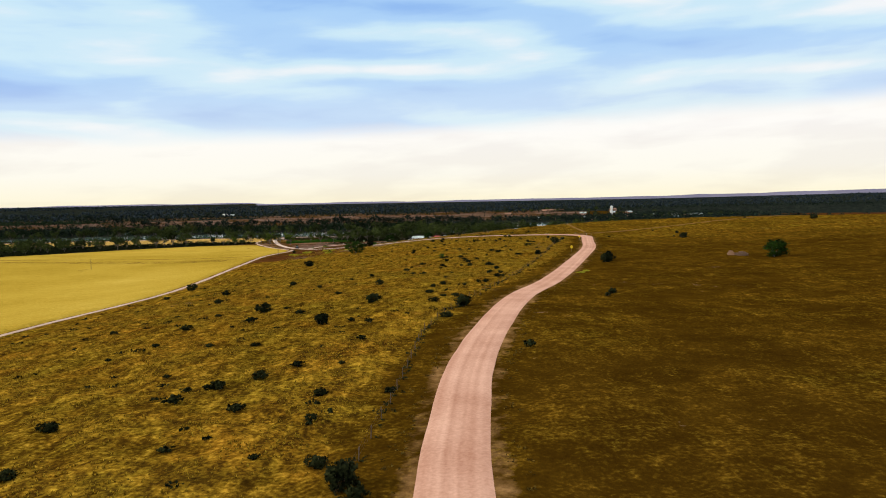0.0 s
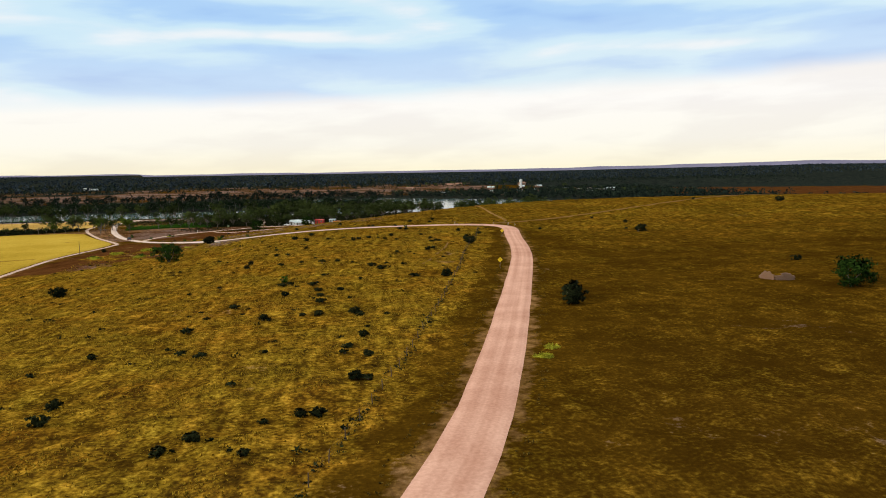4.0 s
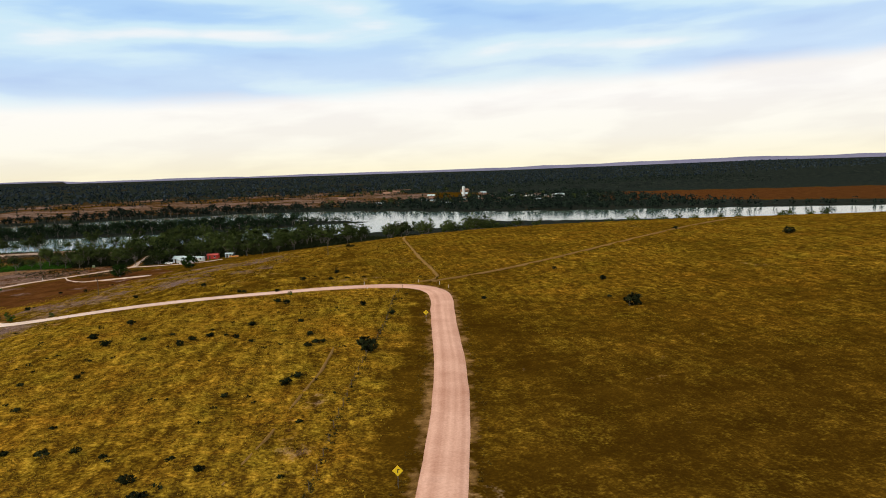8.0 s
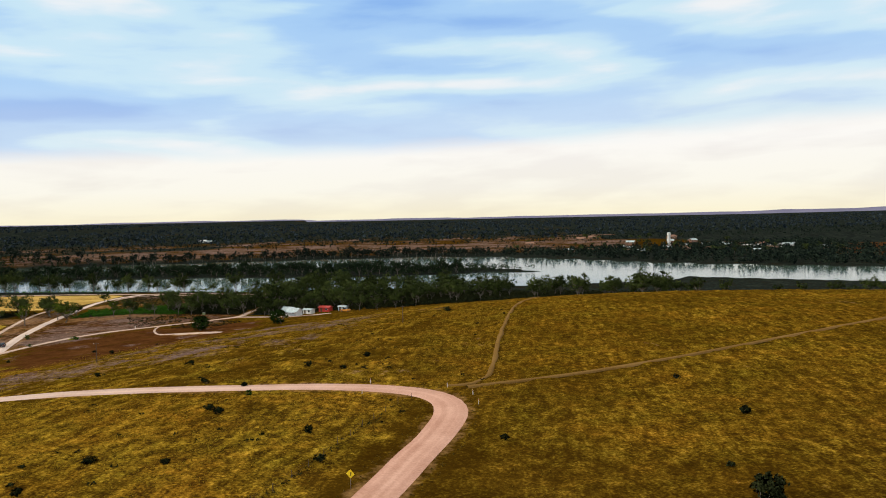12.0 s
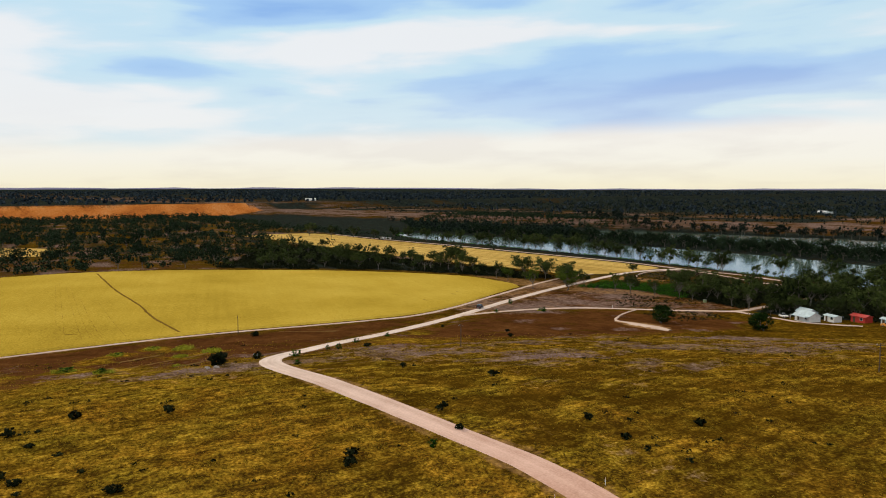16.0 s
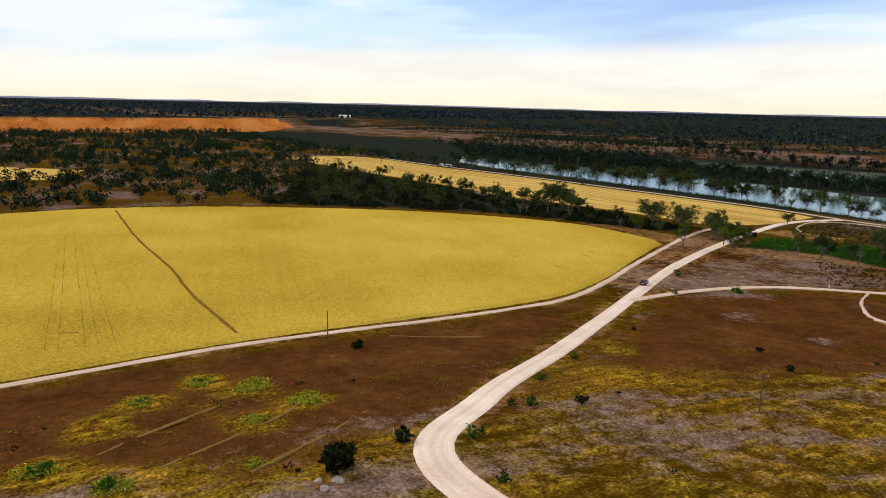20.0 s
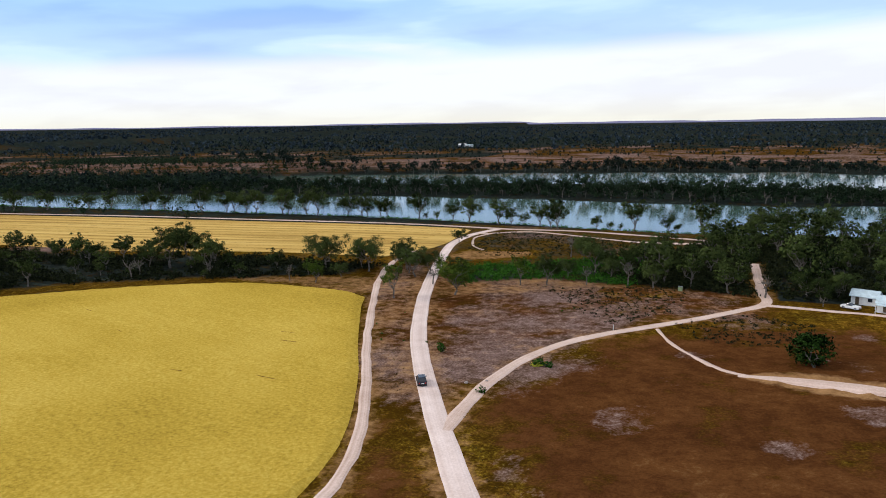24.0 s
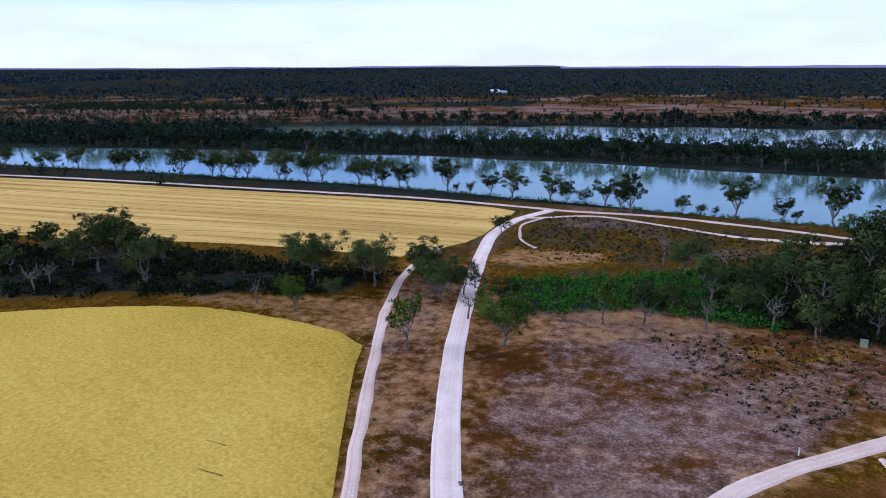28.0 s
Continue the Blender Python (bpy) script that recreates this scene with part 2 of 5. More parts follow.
def crop_material(name, dark, mid, light, angle, row, rows):
    """Ripe grain: fine speckle, broad patches and faint drill rows."""
    m = bpy.data.materials.new(name)
    tree, add = nodes_of(m)
    at = coords(add)
    turned = add("ShaderNodeMapping", {"Vector": at, "Rotation": (0, 0, angle)}).outputs[0]
    lines = noise_at(add, turned, row, 3.0, 0.6, (0.02, 1.0, 1.0))
    patch, speck = noise_at(add, at, 0.012, 5.0), noise_at(add, at, 1.6, 5.0, 0.7)
    both = math_node(add, "ADD", math_node(add, "MULTIPLY", lines, rows), math_node(add, "ADD", math_node(add, "MULTIPLY", patch, 0.44 - rows / 2), math_node(add, "MULTIPLY", speck, 0.56 - rows / 2)))
    colour = ramp(add, both, [(0.34, dark), (0.5, mid), (0.66, light)])
    shaded(add, tree, colour, 1.0, speck, 0.9, 0.35, spec=0.0)
    return m


def water_material():
    m = bpy.data.materials.new("river_water")
    tree, add = nodes_of(m)
    at = coords(add)
    ripple = noise_at(add, at, 0.35, 5.0, 0.6, (1.0, 0.5, 1.0))
    mud = ramp(add, noise_at(add, at, 0.01), [(0.35, (0.050, 0.088, 0.066)), (0.65, (0.085, 0.13, 0.095))])
    shaded(add, tree, mud, 0.11, ripple, 0.16, 0.25, spec=0.35)
    return m


GROUND = ground_material()
ROAD = road_material("gravel_road", (0.44, 0.225, 0.155), (0.72, 0.44, 0.335), True)
TRACK = road_material("dusty_track", (0.42, 0.29, 0.215), (0.70, 0.545, 0.45))
FAINT = road_material("worn_grass_track", (0.14, 0.075, 0.018), (0.28, 0.165, 0.055))
CROP = crop_material("ripe_grain", (0.24, 0.155, 0.016), (0.475, 0.322, 0.038), (0.65, 0.47, 0.095), 0.3, 0.5, 0.06)
STUBBLE = crop_material("harvested_stubble", (0.22, 0.125, 0.030), (0.54, 0.35, 0.090), (0.68, 0.48, 0.155), -0.13, 0.24, 0.58)
CRACK = plain("dry_brown_stalks", (0.10, 0.055, 0.010), (0.26, 0.15, 0.03), 0.8, spec=0.0)
WATER = water_material()
BARK = plain("pale_gum_bark", (0.05, 0.042, 0.034), (0.24, 0.21, 0.175), 1.2, spec=0.0)
LEAF = leafy("gum_leaves", (0.005, 0.011, 0.003), (0.082, 0.110, 0.028), 0.40)
LEAF_FAR = leafy("far_wood_leaves", (0.003, 0.007, 0.007), (0.028, 0.042, 0.028), 0.15)
LEAF_ISLAND = leafy("island_gum_leaves", (0.005, 0.008, 0.005), (0.030, 0.052, 0.023), 0.15)
# blue-grey mallee leaves, with the haze of distance mixed into the colour
LEAF_MALLEE_HAZE = leafy("blue_grey_hazed_mallee_leaves", (0.010, 0.017, 0.024), (0.046, 0.064, 0.074), 0.0)
# the lavender of the ridge is distance haze put into its base colour
RIDGE = plain("haze_tinted_far_ridge", (0.16, 0.16, 0.25), (0.24, 0.235, 0.34), 0.0006, 1.0, 0.0, spec=0.0)
LEAF_LIGHT = leafy("young_gum_leaves", (0.012, 0.030, 0.003), (0.12, 0.17, 0.02), 0.2)
LEAF_DARK = leafy("shrub_leaves", (0.004, 0.007, 0.003), (0.034, 0.040, 0.014))
LEAF_GREEN = leafy("green_shrub_leaves", (0.004, 0.016, 0.002), (0.050, 0.145, 0.012), 0.3)
LEAF_BUSH = leafy("deep_green_bush_leaves", (0.004, 0.012, 0.002), (0.034, 0.074, 0.010), 0.3)
TUFT = leafy("dry_grass_blades", (0.11, 0.062, 0.005), (0.48, 0.31, 0.028), 0.0)
TUFT_DULL = leafy("withered_weeds", (0.035, 0.022, 0.005), (0.15, 0.095, 0.016), 0.0)
TUFT_GREEN = leafy("green_herbs", (0.20, 0.22, 0.012), (0.60, 0.56, 0.05), 0.0)
WHITE = plain("white_paint", (0.60, 0.59, 0.56), (0.82, 0.81, 0.78), 1.5, 0.6)
GREY_ROOF = plain("pale_blue_grey_roofing", (0.34, 0.42, 0.44), (0.60, 0.70, 0.72), 0.8, 0.45)
BRICK = plain("reddish_wall", (0.20, 0.10, 0.06), (0.38, 0.22, 0.15), 1.0)
STONE = plain("ruin_stone", (0.17, 0.09, 0.05), (0.34, 0.21, 0.13), 1.4)
WOOD = plain("weathered_timber", (0.045, 0.030, 0.018), (0.16, 0.11, 0.07), 2.0)
YELLOW = plain("yellow_sign_paint", (0.75, 0.50, 0.01), (0.92, 0.66, 0.03), 3.0, 0.5)
BLACK = plain("black_paint", (0.008, 0.008, 0.009), (0.02, 0.02, 0.022), 3.0, 0.5)
STEEL = plain("galvanised_steel", (0.25, 0.25, 0.25), (0.45, 0.45, 0.45), 3.0, 0.45, metal=0.8)
GLASS = plain("dark_window_glass", (0.010, 0.014, 0.020), (0.02, 0.026, 0.034), 3.0, 0.08, 0.0, spec=0.6)
CAR_PAINT = plain("dark_grey_car_paint", (0.030, 0.036, 0.050), (0.045, 0.052, 0.07), 1.0, 0.25, 0.02, 0.3)
RED = plain("red_paint", (0.40, 0.03, 0.02), (0.55, 0.06, 0.04), 2.0, 0.4)
ORANGE = plain("orange_paint", (0.60, 0.22, 0.03), (0.75, 0.32, 0.05), 2.0, 0.4)
RUBBER = plain("tyre_rubber", (0.008, 0.008, 0.008), (0.02, 0.02, 0.02), 4.0, 0.9)
LAMP_RED = plain("red_lamp_glass", (0.35, 0.01, 0.01), (0.5, 0.03, 0.02), 4.0, 0.2)
LAMP_CLEAR = plain("clear_lamp_glass", (0.5, 0.5, 0.5), (0.7, 0.7, 0.7), 4.0, 0.15)

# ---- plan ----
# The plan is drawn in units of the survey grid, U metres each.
U = 0.7586
# heights of the hill on a lattice 100 units wide, from (-300, -100)
HILL = np.array([
    [0, 5.5, 12.4, 18.7, 22.9, 24.6, 24.7, 24.2, 23.5],
    [0, 7.4, 16.1, 21.5, 23.3, 23.8, 24, 24.2, 24.4],
    [0, 8.3, 19.4, 24.1, 22.7, 22.8, 23.6, 24.6, 25.6],
    [0, 6.2, 18.2, 23.6, 21.2, 22.2, 23.7, 25.4, 27.1],
    [0, 2.5, 11.3, 21, 21, 22.5, 24.2, 26.5, 29],
    [3.3, 3.3, 11.0, 22.5, 18.4, 21.4, 24.9, 28, 30.7],
    [7.9, 4.4, 9.3, 23.2, 16.9, 20, 25.7, 29.2, 31.2],
    [5.2, 3.6, 7, 19.5, 19.8, 21.9, 27.3, 28.8, 28.6],
    [0.2, 1, 1.5, 12.5, 24, 27, 28.5, 28, 26.5],
    [0, 0.2, 0, 0.5, 15, 22, 21, 18.5, 16],
    [0, 0.5, 0, 0, 0, 0, 0, 0, 0],
])


def bell(u):
    return ((1 - u) ** 3 / 6, (3 * u**3 - 6 * u * u + 4) / 6, (-3 * u**3 + 3 * u * u + 3 * u + 1) / 6, u**3 / 6)


def hill(x, y):
    gx, gy = (np.asarray(x, float) + 300) / 100, (np.asarray(y, float) + 100) / 100
    ix, iy = np.floor(gx).astype(int), np.floor(gy).astype(int)
    total = 0.0
    for a, wx in enumerate(bell(gx - ix)):
        for c, wy in enumerate(bell(gy - iy)):
            total = total + wx * wy * HILL[np.clip(iy - 1 + c, 0, 10), np.clip(ix - 1 + a, 0, 8)]
    return total


def glide(points, step):
    """A smooth line through points, as an array of places every step metres."""
    p = np.array([points[0], *points, points[-1]], float)
    out = []
    for k in range(1, len(p) - 2):
        u = np.linspace(0, 1, 24, endpoint=False)[:, None]
        a, b, c, d = p[k - 1], p[k], p[k + 1], p[k + 2]
        out.append(0.5 * (2 * b + (c - a) * u + (2 * a - 5 * b + 4 * c - d) * u**2 + (3 * b - a - 3 * c + d) * u**3))
    line = np.concatenate([*out, p[-2:-1]])
    far = np.r_[0, np.cumsum(np.hypot(*np.diff(line, axis=0).T))]
    at = np.linspace(0, far[-1], max(2, int(far[-1] / step) + 1))
    return np.stack([np.interp(at, far, line[:, 0]), np.interp(at, far, line[:, 1])], 1)


def away(x, y, line):
    """The distance of places from a line, coarsely sampled lines being enough."""
    best = np.full(np.shape(x), 1e9)
    for (ax, ay), (bx, by) in zip(line[:-1], line[1:]):
        dx, dy = bx - ax, by - ay
        u = np.clip(((x - ax) * dx + (y - ay) * dy) / max(dx * dx + dy * dy, 1e-9), 0, 1)
        best = np.minimum(best, np.hypot(x - ax - u * dx, y - ay - u * dy))
    return best


def nearest(x, y, line):
    """The nearest places on a line."""
    best, nx, ny = np.full(np.shape(x), 1e18), np.array(x, float), np.array(y, float)
    for (ax, ay), (bx, by) in zip(line[:-1], line[1:]):
        dx, dy = bx - ax, by - ay
        u = np.clip(((x - ax) * dx + (y - ay) * dy) / max(dx * dx + dy * dy, 1e-9), 0, 1)
        far = (x - ax - u * dx) ** 2 + (y - ay - u * dy) ** 2
        nx, ny, best = np.where(far < best, ax + u * dx, nx), np.where(far < best, ay + u * dy, ny), np.minimum(far, best)
    return nx, ny


def inside(x, y, poly):
    x, y = np.asarray(x, float), np.asarray(y, float)
    hit = np.zeros(x.shape, bool)
    for (ax, ay), (bx, by) in zip(poly, [*poly[1:], poly[0]]):
        cross = (ay > y) != (by > y)
        at = (bx - ax) * (y - ay) / ((by - ay) if by != ay else 1e-9) + ax
        hit ^= cross & (x < at)
    return hit


def within(x, y, poly, soft):
    """1 deep inside a shape, 0 well outside, over soft metres."""
    d = away(x, y, [*poly, poly[0]])
    return np.clip(0.5 + np.where(inside(x, y, poly), d, -d) / soft, 0, 1)


MAIN_ROAD = [(0, -150), (0, -60), (0, 30), (0.5, 62), (1.5, 82), (4, 111), (11, 151), (21, 193), (34, 229), (47, 272), (61, 322), (75, 373), (82, 400), (90, 436), (101, 495), (106, 520), (107.5, 538), (103, 550), (92, 557), (71, 560), (46, 558), (14, 556), (-12, 555), (-34, 554), (-49, 556), (-59, 562), (-69, 577), (-79, 593), (-92, 618), (-113, 655), (-139, 701), (-161, 743), (-176, 778), (-187, 808), (-199, 846), (-211, 888), (-217, 915), (-217, 945), (-209, 970)]
FIELD_TRACK = [(-116, 130), (-117, 190), (-121, 320), (-131, 450), (-137, 515), (-140, 556), (-138, 607), (-139, 640), (-143, 670), (-160, 708), (-176, 738), (-197, 782), (-213, 818), (-224, 850), (-228, 880), (-229, 905)]
BRANCH = [(-131, 688), (-132, 709), (-131, 727), (-127, 746), (-118, 765), (-105, 780), (-88, 798), (-73, 816), (-64, 830), (-65, 850), (-66, 905)]
SUB_TRACK = [(-97, 783), (-92, 769), (-84, 754), (-77, 745), (-70, 741)]
BANK_TRACK = [(-760, 925), (-640, 936), (-500, 956), (-400, 966), (-286, 976), (-217.6, 973), (-202, 972), (-183, 974), (-160, 976), (-129, 972), (-103, 967), (-76, 961), (-40, 958)]
LOWER_TRACK = [(-216, 950), (-206, 954), (-194.7, 962), (-181.7, 965), (-157, 958), (-128, 948.5), (-107.7, 949), (-88, 952), (-77, 951)]
LOOP_TRACK = [(-206, 955), (-211.5, 938), (-208, 922), (-202, 908), (-194, 900)]
CAMP_TRACK = [(-66, 826), (-56, 825), (-44, 823), (-34, 821), (-20, 820), (0, 830)]
HILL_TRACK = [(104, 561), (115, 572), (118, 640), (124, 720), (138, 800)]
CREST_TRACK = [(110, 560), (150, 578), (210, 612), (290, 660), (380, 720)]
FIELD_ONE = [(-119, 120), (-120, 190), (-124, 320), (-134, 450), (-140, 515), (-143, 556), (-142, 607), (-143, 642), (-148, 674), (-164, 711), (-181, 742), (-200, 779), (-209, 796), (-235, 801), (-272, 797), (-320, 768), (-370, 715), (-400, 640), (-408, 560), (-402, 450), (-392, 300), (-382, 120)]
FIELD_TWO = [(-236, 870), (-221, 903), (-222, 935), (-223, 960), (-232, 967), (-300, 968), (-400, 957), (-500, 947), (-640, 926), (-800, 905), (-810, 812), (-759, 813), (-600, 824), (-453, 837), (-380, 842), (-309, 862)]
FIELD_THREE = [(-880, 330), (-790, 340), (-660, 470), (-640, 545), (-720, 580), (-810, 480)]
NEAR_CHANNEL = [(-1020, 1180), (-900, 1130), (-790, 1062), (-700, 1028), (-629, 1036), (-526, 1053), (-430, 1062), (-340, 1072), (-250, 1075), (-172, 1071), (-100, 1064), (0, 1074), (90, 1098), (220, 1130)]
BACK_CHANNEL = [(-560, 1285), (-420, 1328), (-280, 1366), (-120, 1392), (20, 1396), (140, 1330), (260, 1230), (420, 1150), (600, 1080), (820, 980), (1200, 760), (2000, 200)]
RED_WEST = [(-132, 470), (-136, 560), (-134, 620), (-139, 665), (-146, 690), (-112, 645), (-84, 597), (-66, 570), (-62, 540), (-75, 500), (-100, 462)]
RED_EAST = [(-98, 645), (-132, 705), (-124, 735), (-110, 765), (-82, 790), (-40, 800), (-22, 770), (-30, 700), (-46, 650), (-76, 618)]
PINKISH = [(-172, 800), (-158, 750), (-133, 716), (-124, 750), (-100, 790), (-80, 815), (-95, 838), (-150, 838)]
RED_FIELD = [(600, 1440), (928, 1185), (1300, 1020), (1500, 1380), (1299, 1545), (999, 1640), (728, 1760)]
CLEARING = [(-76, 742), (-60, 748), (-44, 744), (-32, 731), (-48, 729), (-62, 733)]

BELT = [(-232, 826), (-226, 852), (-262, 850), (-309, 850), (-380, 830), (-453, 824), (-600, 812), (-620, 760), (-480, 690), (-420, 650), (-376, 730), (-330, 780), (-276, 806)]
THICKET = [(-182, 825), (-190, 862), (-160, 876), (-128, 900), (-90, 930), (-70, 930), (-72, 860), (-76, 840), (-110, 843), (-150, 846)]
CAMP_WOOD = [(-58, 835), (-58, 990), (-20, 995), (60, 985), (160, 960), (260, 950), (250, 900), (150, 870), (60, 850), (20, 845), (0, 850)]
FIELD_ONE = [tuple(p) for p in glide([*FIELD_ONE, FIELD_ONE[0]], 12)[:-1]]
FIELD_TWO = [tuple(p) for p in glide([*FIELD_TWO, FIELD_TWO[0]], 16)[:-1]]
main_line, track_line, branch_line = glide(MAIN_ROAD, 6), glide(FIELD_TRACK, 8), glide(BRANCH, 8)
near_line, back_line = glide(NEAR_CHANNEL, 40), glide(BACK_CHANNEL, 40)


def half_width(x, channel):
    """Half the width of a channel of the river."""
    if channel == 0:
        return np.interp(x, [-760, -700, -629, -526, -340, -250, -172, -100, 0, 200], [0, 38, 55, 62, 68, 77, 79, 77, 77, 80])
    return 68 + 24 * np.clip((x + 300) / 300, 0, 1)


def base_height(x, y):
    """The land without its small roughness: hill, flats, river beds, cliffs and the slow rise to the horizon."""
    x, y = np.asarray(x, float), np.asarray(y, float)
    z = hill(x, y) * np.clip((x + 620) / 200, 0, 1)
    for line, channel in ((near_line, 0), (back_line, 1)):
        d = away(x, y, line)
        z = z - 3.0 * np.clip((half_width(x, channel) + 2 - d) / 10, 0, 1) * (z < 6)
    north = y - (1560 + 0.35 * x) + 40 * np.sin(x * 0.006)
    z = z + 13 * np.clip(north / 60, 0, 1)
    west = -x - 1540 + 12 * np.sin(y * 0.007) + 9 * np.sin(y * 0.031)
    z = z + np.maximum(27 * np.clip(west / 30, 0, 1) - 13 * np.clip(north / 60, 0, 1), 0)
    far = np.hypot(x + 50, y - 500)
    east = 22 * np.clip((x / np.maximum(y, 1.0) - 0.3) / 0.4, 0, 1) * np.clip((far - 2500) / 2500, 0, 1)
    slow = 9 + 11 * np.clip((-x / np.maximum(far, 1.0) - 0.72) / 0.16, 0, 1)
    return z + slow * np.clip((far - 1900) / 3400, 0, 1) ** 1.2 + np.where(y > 0, east, 0)


def bumps(x, y, scale, seed):
    """Cheap smooth roughness from a few waves, between -1 and 1."""
    r = np.random.RandomState(seed)
    total = 0.0
    for _ in range(7):
        a, k, p = r.uniform(0, 6.283), r.uniform(0.6, 1.8) / scale, r.uniform(0, 6.283)
        total = total + np.sin((x * np.cos(a) + y * np.sin(a)) * k * 6.283 + p + 1.5 * np.sin((x * np.sin(a) - y * np.cos(a)) * k * 2.7))
    return total / 4.5


def ledge(x, y):
    """Where the small grazing terraces run along the slope, between -1 and 1."""
    return np.sin(6.2832 * (hill(x, y) / 1.15 + 0.8 * bumps(x, y, 52, 57) + 0.30 * bumps(x, y, 15, 58)))


def ground_height(x, y):
    x, y = np.asarray(x, float), np.asarray(y, float)
    calm = np.clip(away(x, y, main_line) / 9 - 0.6, 0, 1) * np.clip(away(x, y, track_line) / 6 - 0.6, 0, 1) * np.clip(away(x, y, branch_line) / 6 - 0.6, 0, 1)
    high = np.clip(hill(x, y) / 5, 0.15, 1)
    return base_height(x, y) + calm * high * (0.30 * bumps(x, y, 19, 3) + 0.14 * bumps(x, y, 8, 4) + 0.20 * ledge(x, y))


def at(u, v, up=0.0):
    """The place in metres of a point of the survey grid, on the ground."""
    return (u * U, v * U, float(ground_height(u, v)) * U + up)


# ---- making meshes ----
def mesh_of(name, verts, faces, material=None, smooth=False):
    """A mesh from arrays of places and of faces that all have the same number of corners."""
    verts, faces = np.asarray(verts, np.float32), np.asarray(faces, np.int32)
    me = bpy.data.meshes.new(name)
    n, k = faces.shape
    me.vertices.add(len(verts))
    me.vertices.foreach_set("co", verts.ravel())
    me.loops.add(n * k)
    me.loops.foreach_set("vertex_index", faces.ravel())
    me.polygons.add(n)
    me.polygons.foreach_set("loop_start", np.arange(0, n * k, k, dtype=np.int32))
    me.polygons.foreach_set("use_smooth", np.full(n, smooth))
    me.update(calc_edges=True)
    me.validate()
    if material:
        me.materials.append(material)
    return me


def thing(name, label, category, at=(0, 0, 0), turn=0.0, group="", kind="", data=None):
    ob = new(name, data)
    ob.matrix_world = pose(*at, 0, 0, turn)
    return tagged(ob, label, category, group, kind)


def part(name, bm, material, parent, label=""):
    """A mesh of its own under a thing or a part; bm is a bmesh or a finished mesh."""
    if isinstance(bm, bmesh.types.BMesh):
        me = bpy.data.meshes.new(name)
        bm.to_mesh(me)
        bm.free()
    else:
        me = bm
    if material and not me.materials:
        me.materials.append(material)
    ob = new(name, me)
    ob.parent = parent
    return tagged(ob, label)


def box(x0, y0, z0, x1, y1, z1, bevel=0.0, bm=None):
    bm = bm or bmesh.new()
    made = bmesh.ops.create_cube(bm, size=1, matrix=Matrix.LocRotScale(((x0 + x1) / 2, (y0 + y1) / 2, (z0 + z1) / 2), None, (x1 - x0, y1 - y0, z1 - z0)))
    if bevel:
        edges = list({e for v in made["verts"] for e in v.link_edges})
        bmesh.ops.bevel(bm, geom=edges, offset=bevel, segments=2, affect="EDGES")
    return bm


def rod(a, b, r0, r1, sides=8, bm=None):
    bm = bm or bmesh.new()
    a, b = Vector(a), Vector(b)
    turn = (b - a).to_track_quat("Z", "Y").to_matrix().to_4x4()
    bmesh.ops.create_cone(bm, cap_ends=True, segments=sides, radius1=r0, radius2=r1, depth=(b - a).length, matrix=Matrix.Translation((a + b) / 2) @ turn)
    return bm


def strip(name, points, width, material, lift=0.12, across=6, step=4.0, wobble=0.5, seed=1):
    """A draped band of ground, ragged at its edges, with lane coordinates."""
    line = glide(points, step)
    ahead = np.gradient(line, axis=0)
    ahead /= np.hypot(*ahead.T)[:, None]
    side = np.stack([ahead[:, 1], -ahead[:, 0]], 1)
    n, far = len(line), np.arange(len(line)) * step
    rows = []
    left = width(far) / 2 + wobble * bumps(far, far * 0, 23, seed)
    right = width(far) / 2 + wobble * bumps(far, far * 0, 19, seed + 1)
    for k in range(across + 1):
        u = k / across
        off = (-left * (1 - u) + right * u)[:, None]
        xy = line + side * off
        arch = 1 - (2 * u - 1) ** 2
        z = base_height(xy[:, 0], xy[:, 1]) + lift * (0.35 + 0.65 * min(1, arch * 3)) + 0.06 * arch
        if k in (0, across):
            z -= 0.25
        rows.append(np.column_stack([xy, z]))
    verts = np.stack(rows, 1).reshape(-1, 3) * U
    i, k = np.meshgrid(np.arange(n - 1), np.arange(across), indexing="ij")
    a = (i * (across + 1) + k).ravel()
    me = mesh_of(name, verts, np.stack([a, a + 1, a + across + 2, a + across + 1], 1), material, True)
    uv = np.stack([np.tile(np.arange(across + 1) / across, n), np.repeat(far, across + 1)], 1)
    loops = np.empty(len(me.loops), np.int32)
    me.loops.foreach_get("vertex_index", loops)
    layer = me.uv_layers.new(name="lane")
    layer.data.foreach_set("uv", uv[loops].astype(np.float32).ravel())
    return me


# ---- the land ----
def axis(lo, hi, step, end, grow=1.12):
    middle = list(np.arange(lo, hi + step / 2, step))
    gap, up = step, []
    at = hi
    while at < end:
        gap = min(gap * grow, 34 if at < 2000 else 220)
        at += gap
        up.append(at)
    gap, down, at = step, [], lo
    while at > -end:
        gap = min(gap * grow, 34 if at > -1800 else 220)
        at -= gap
        down.append(at)
    return np.array([*reversed(down), *middle, *up])


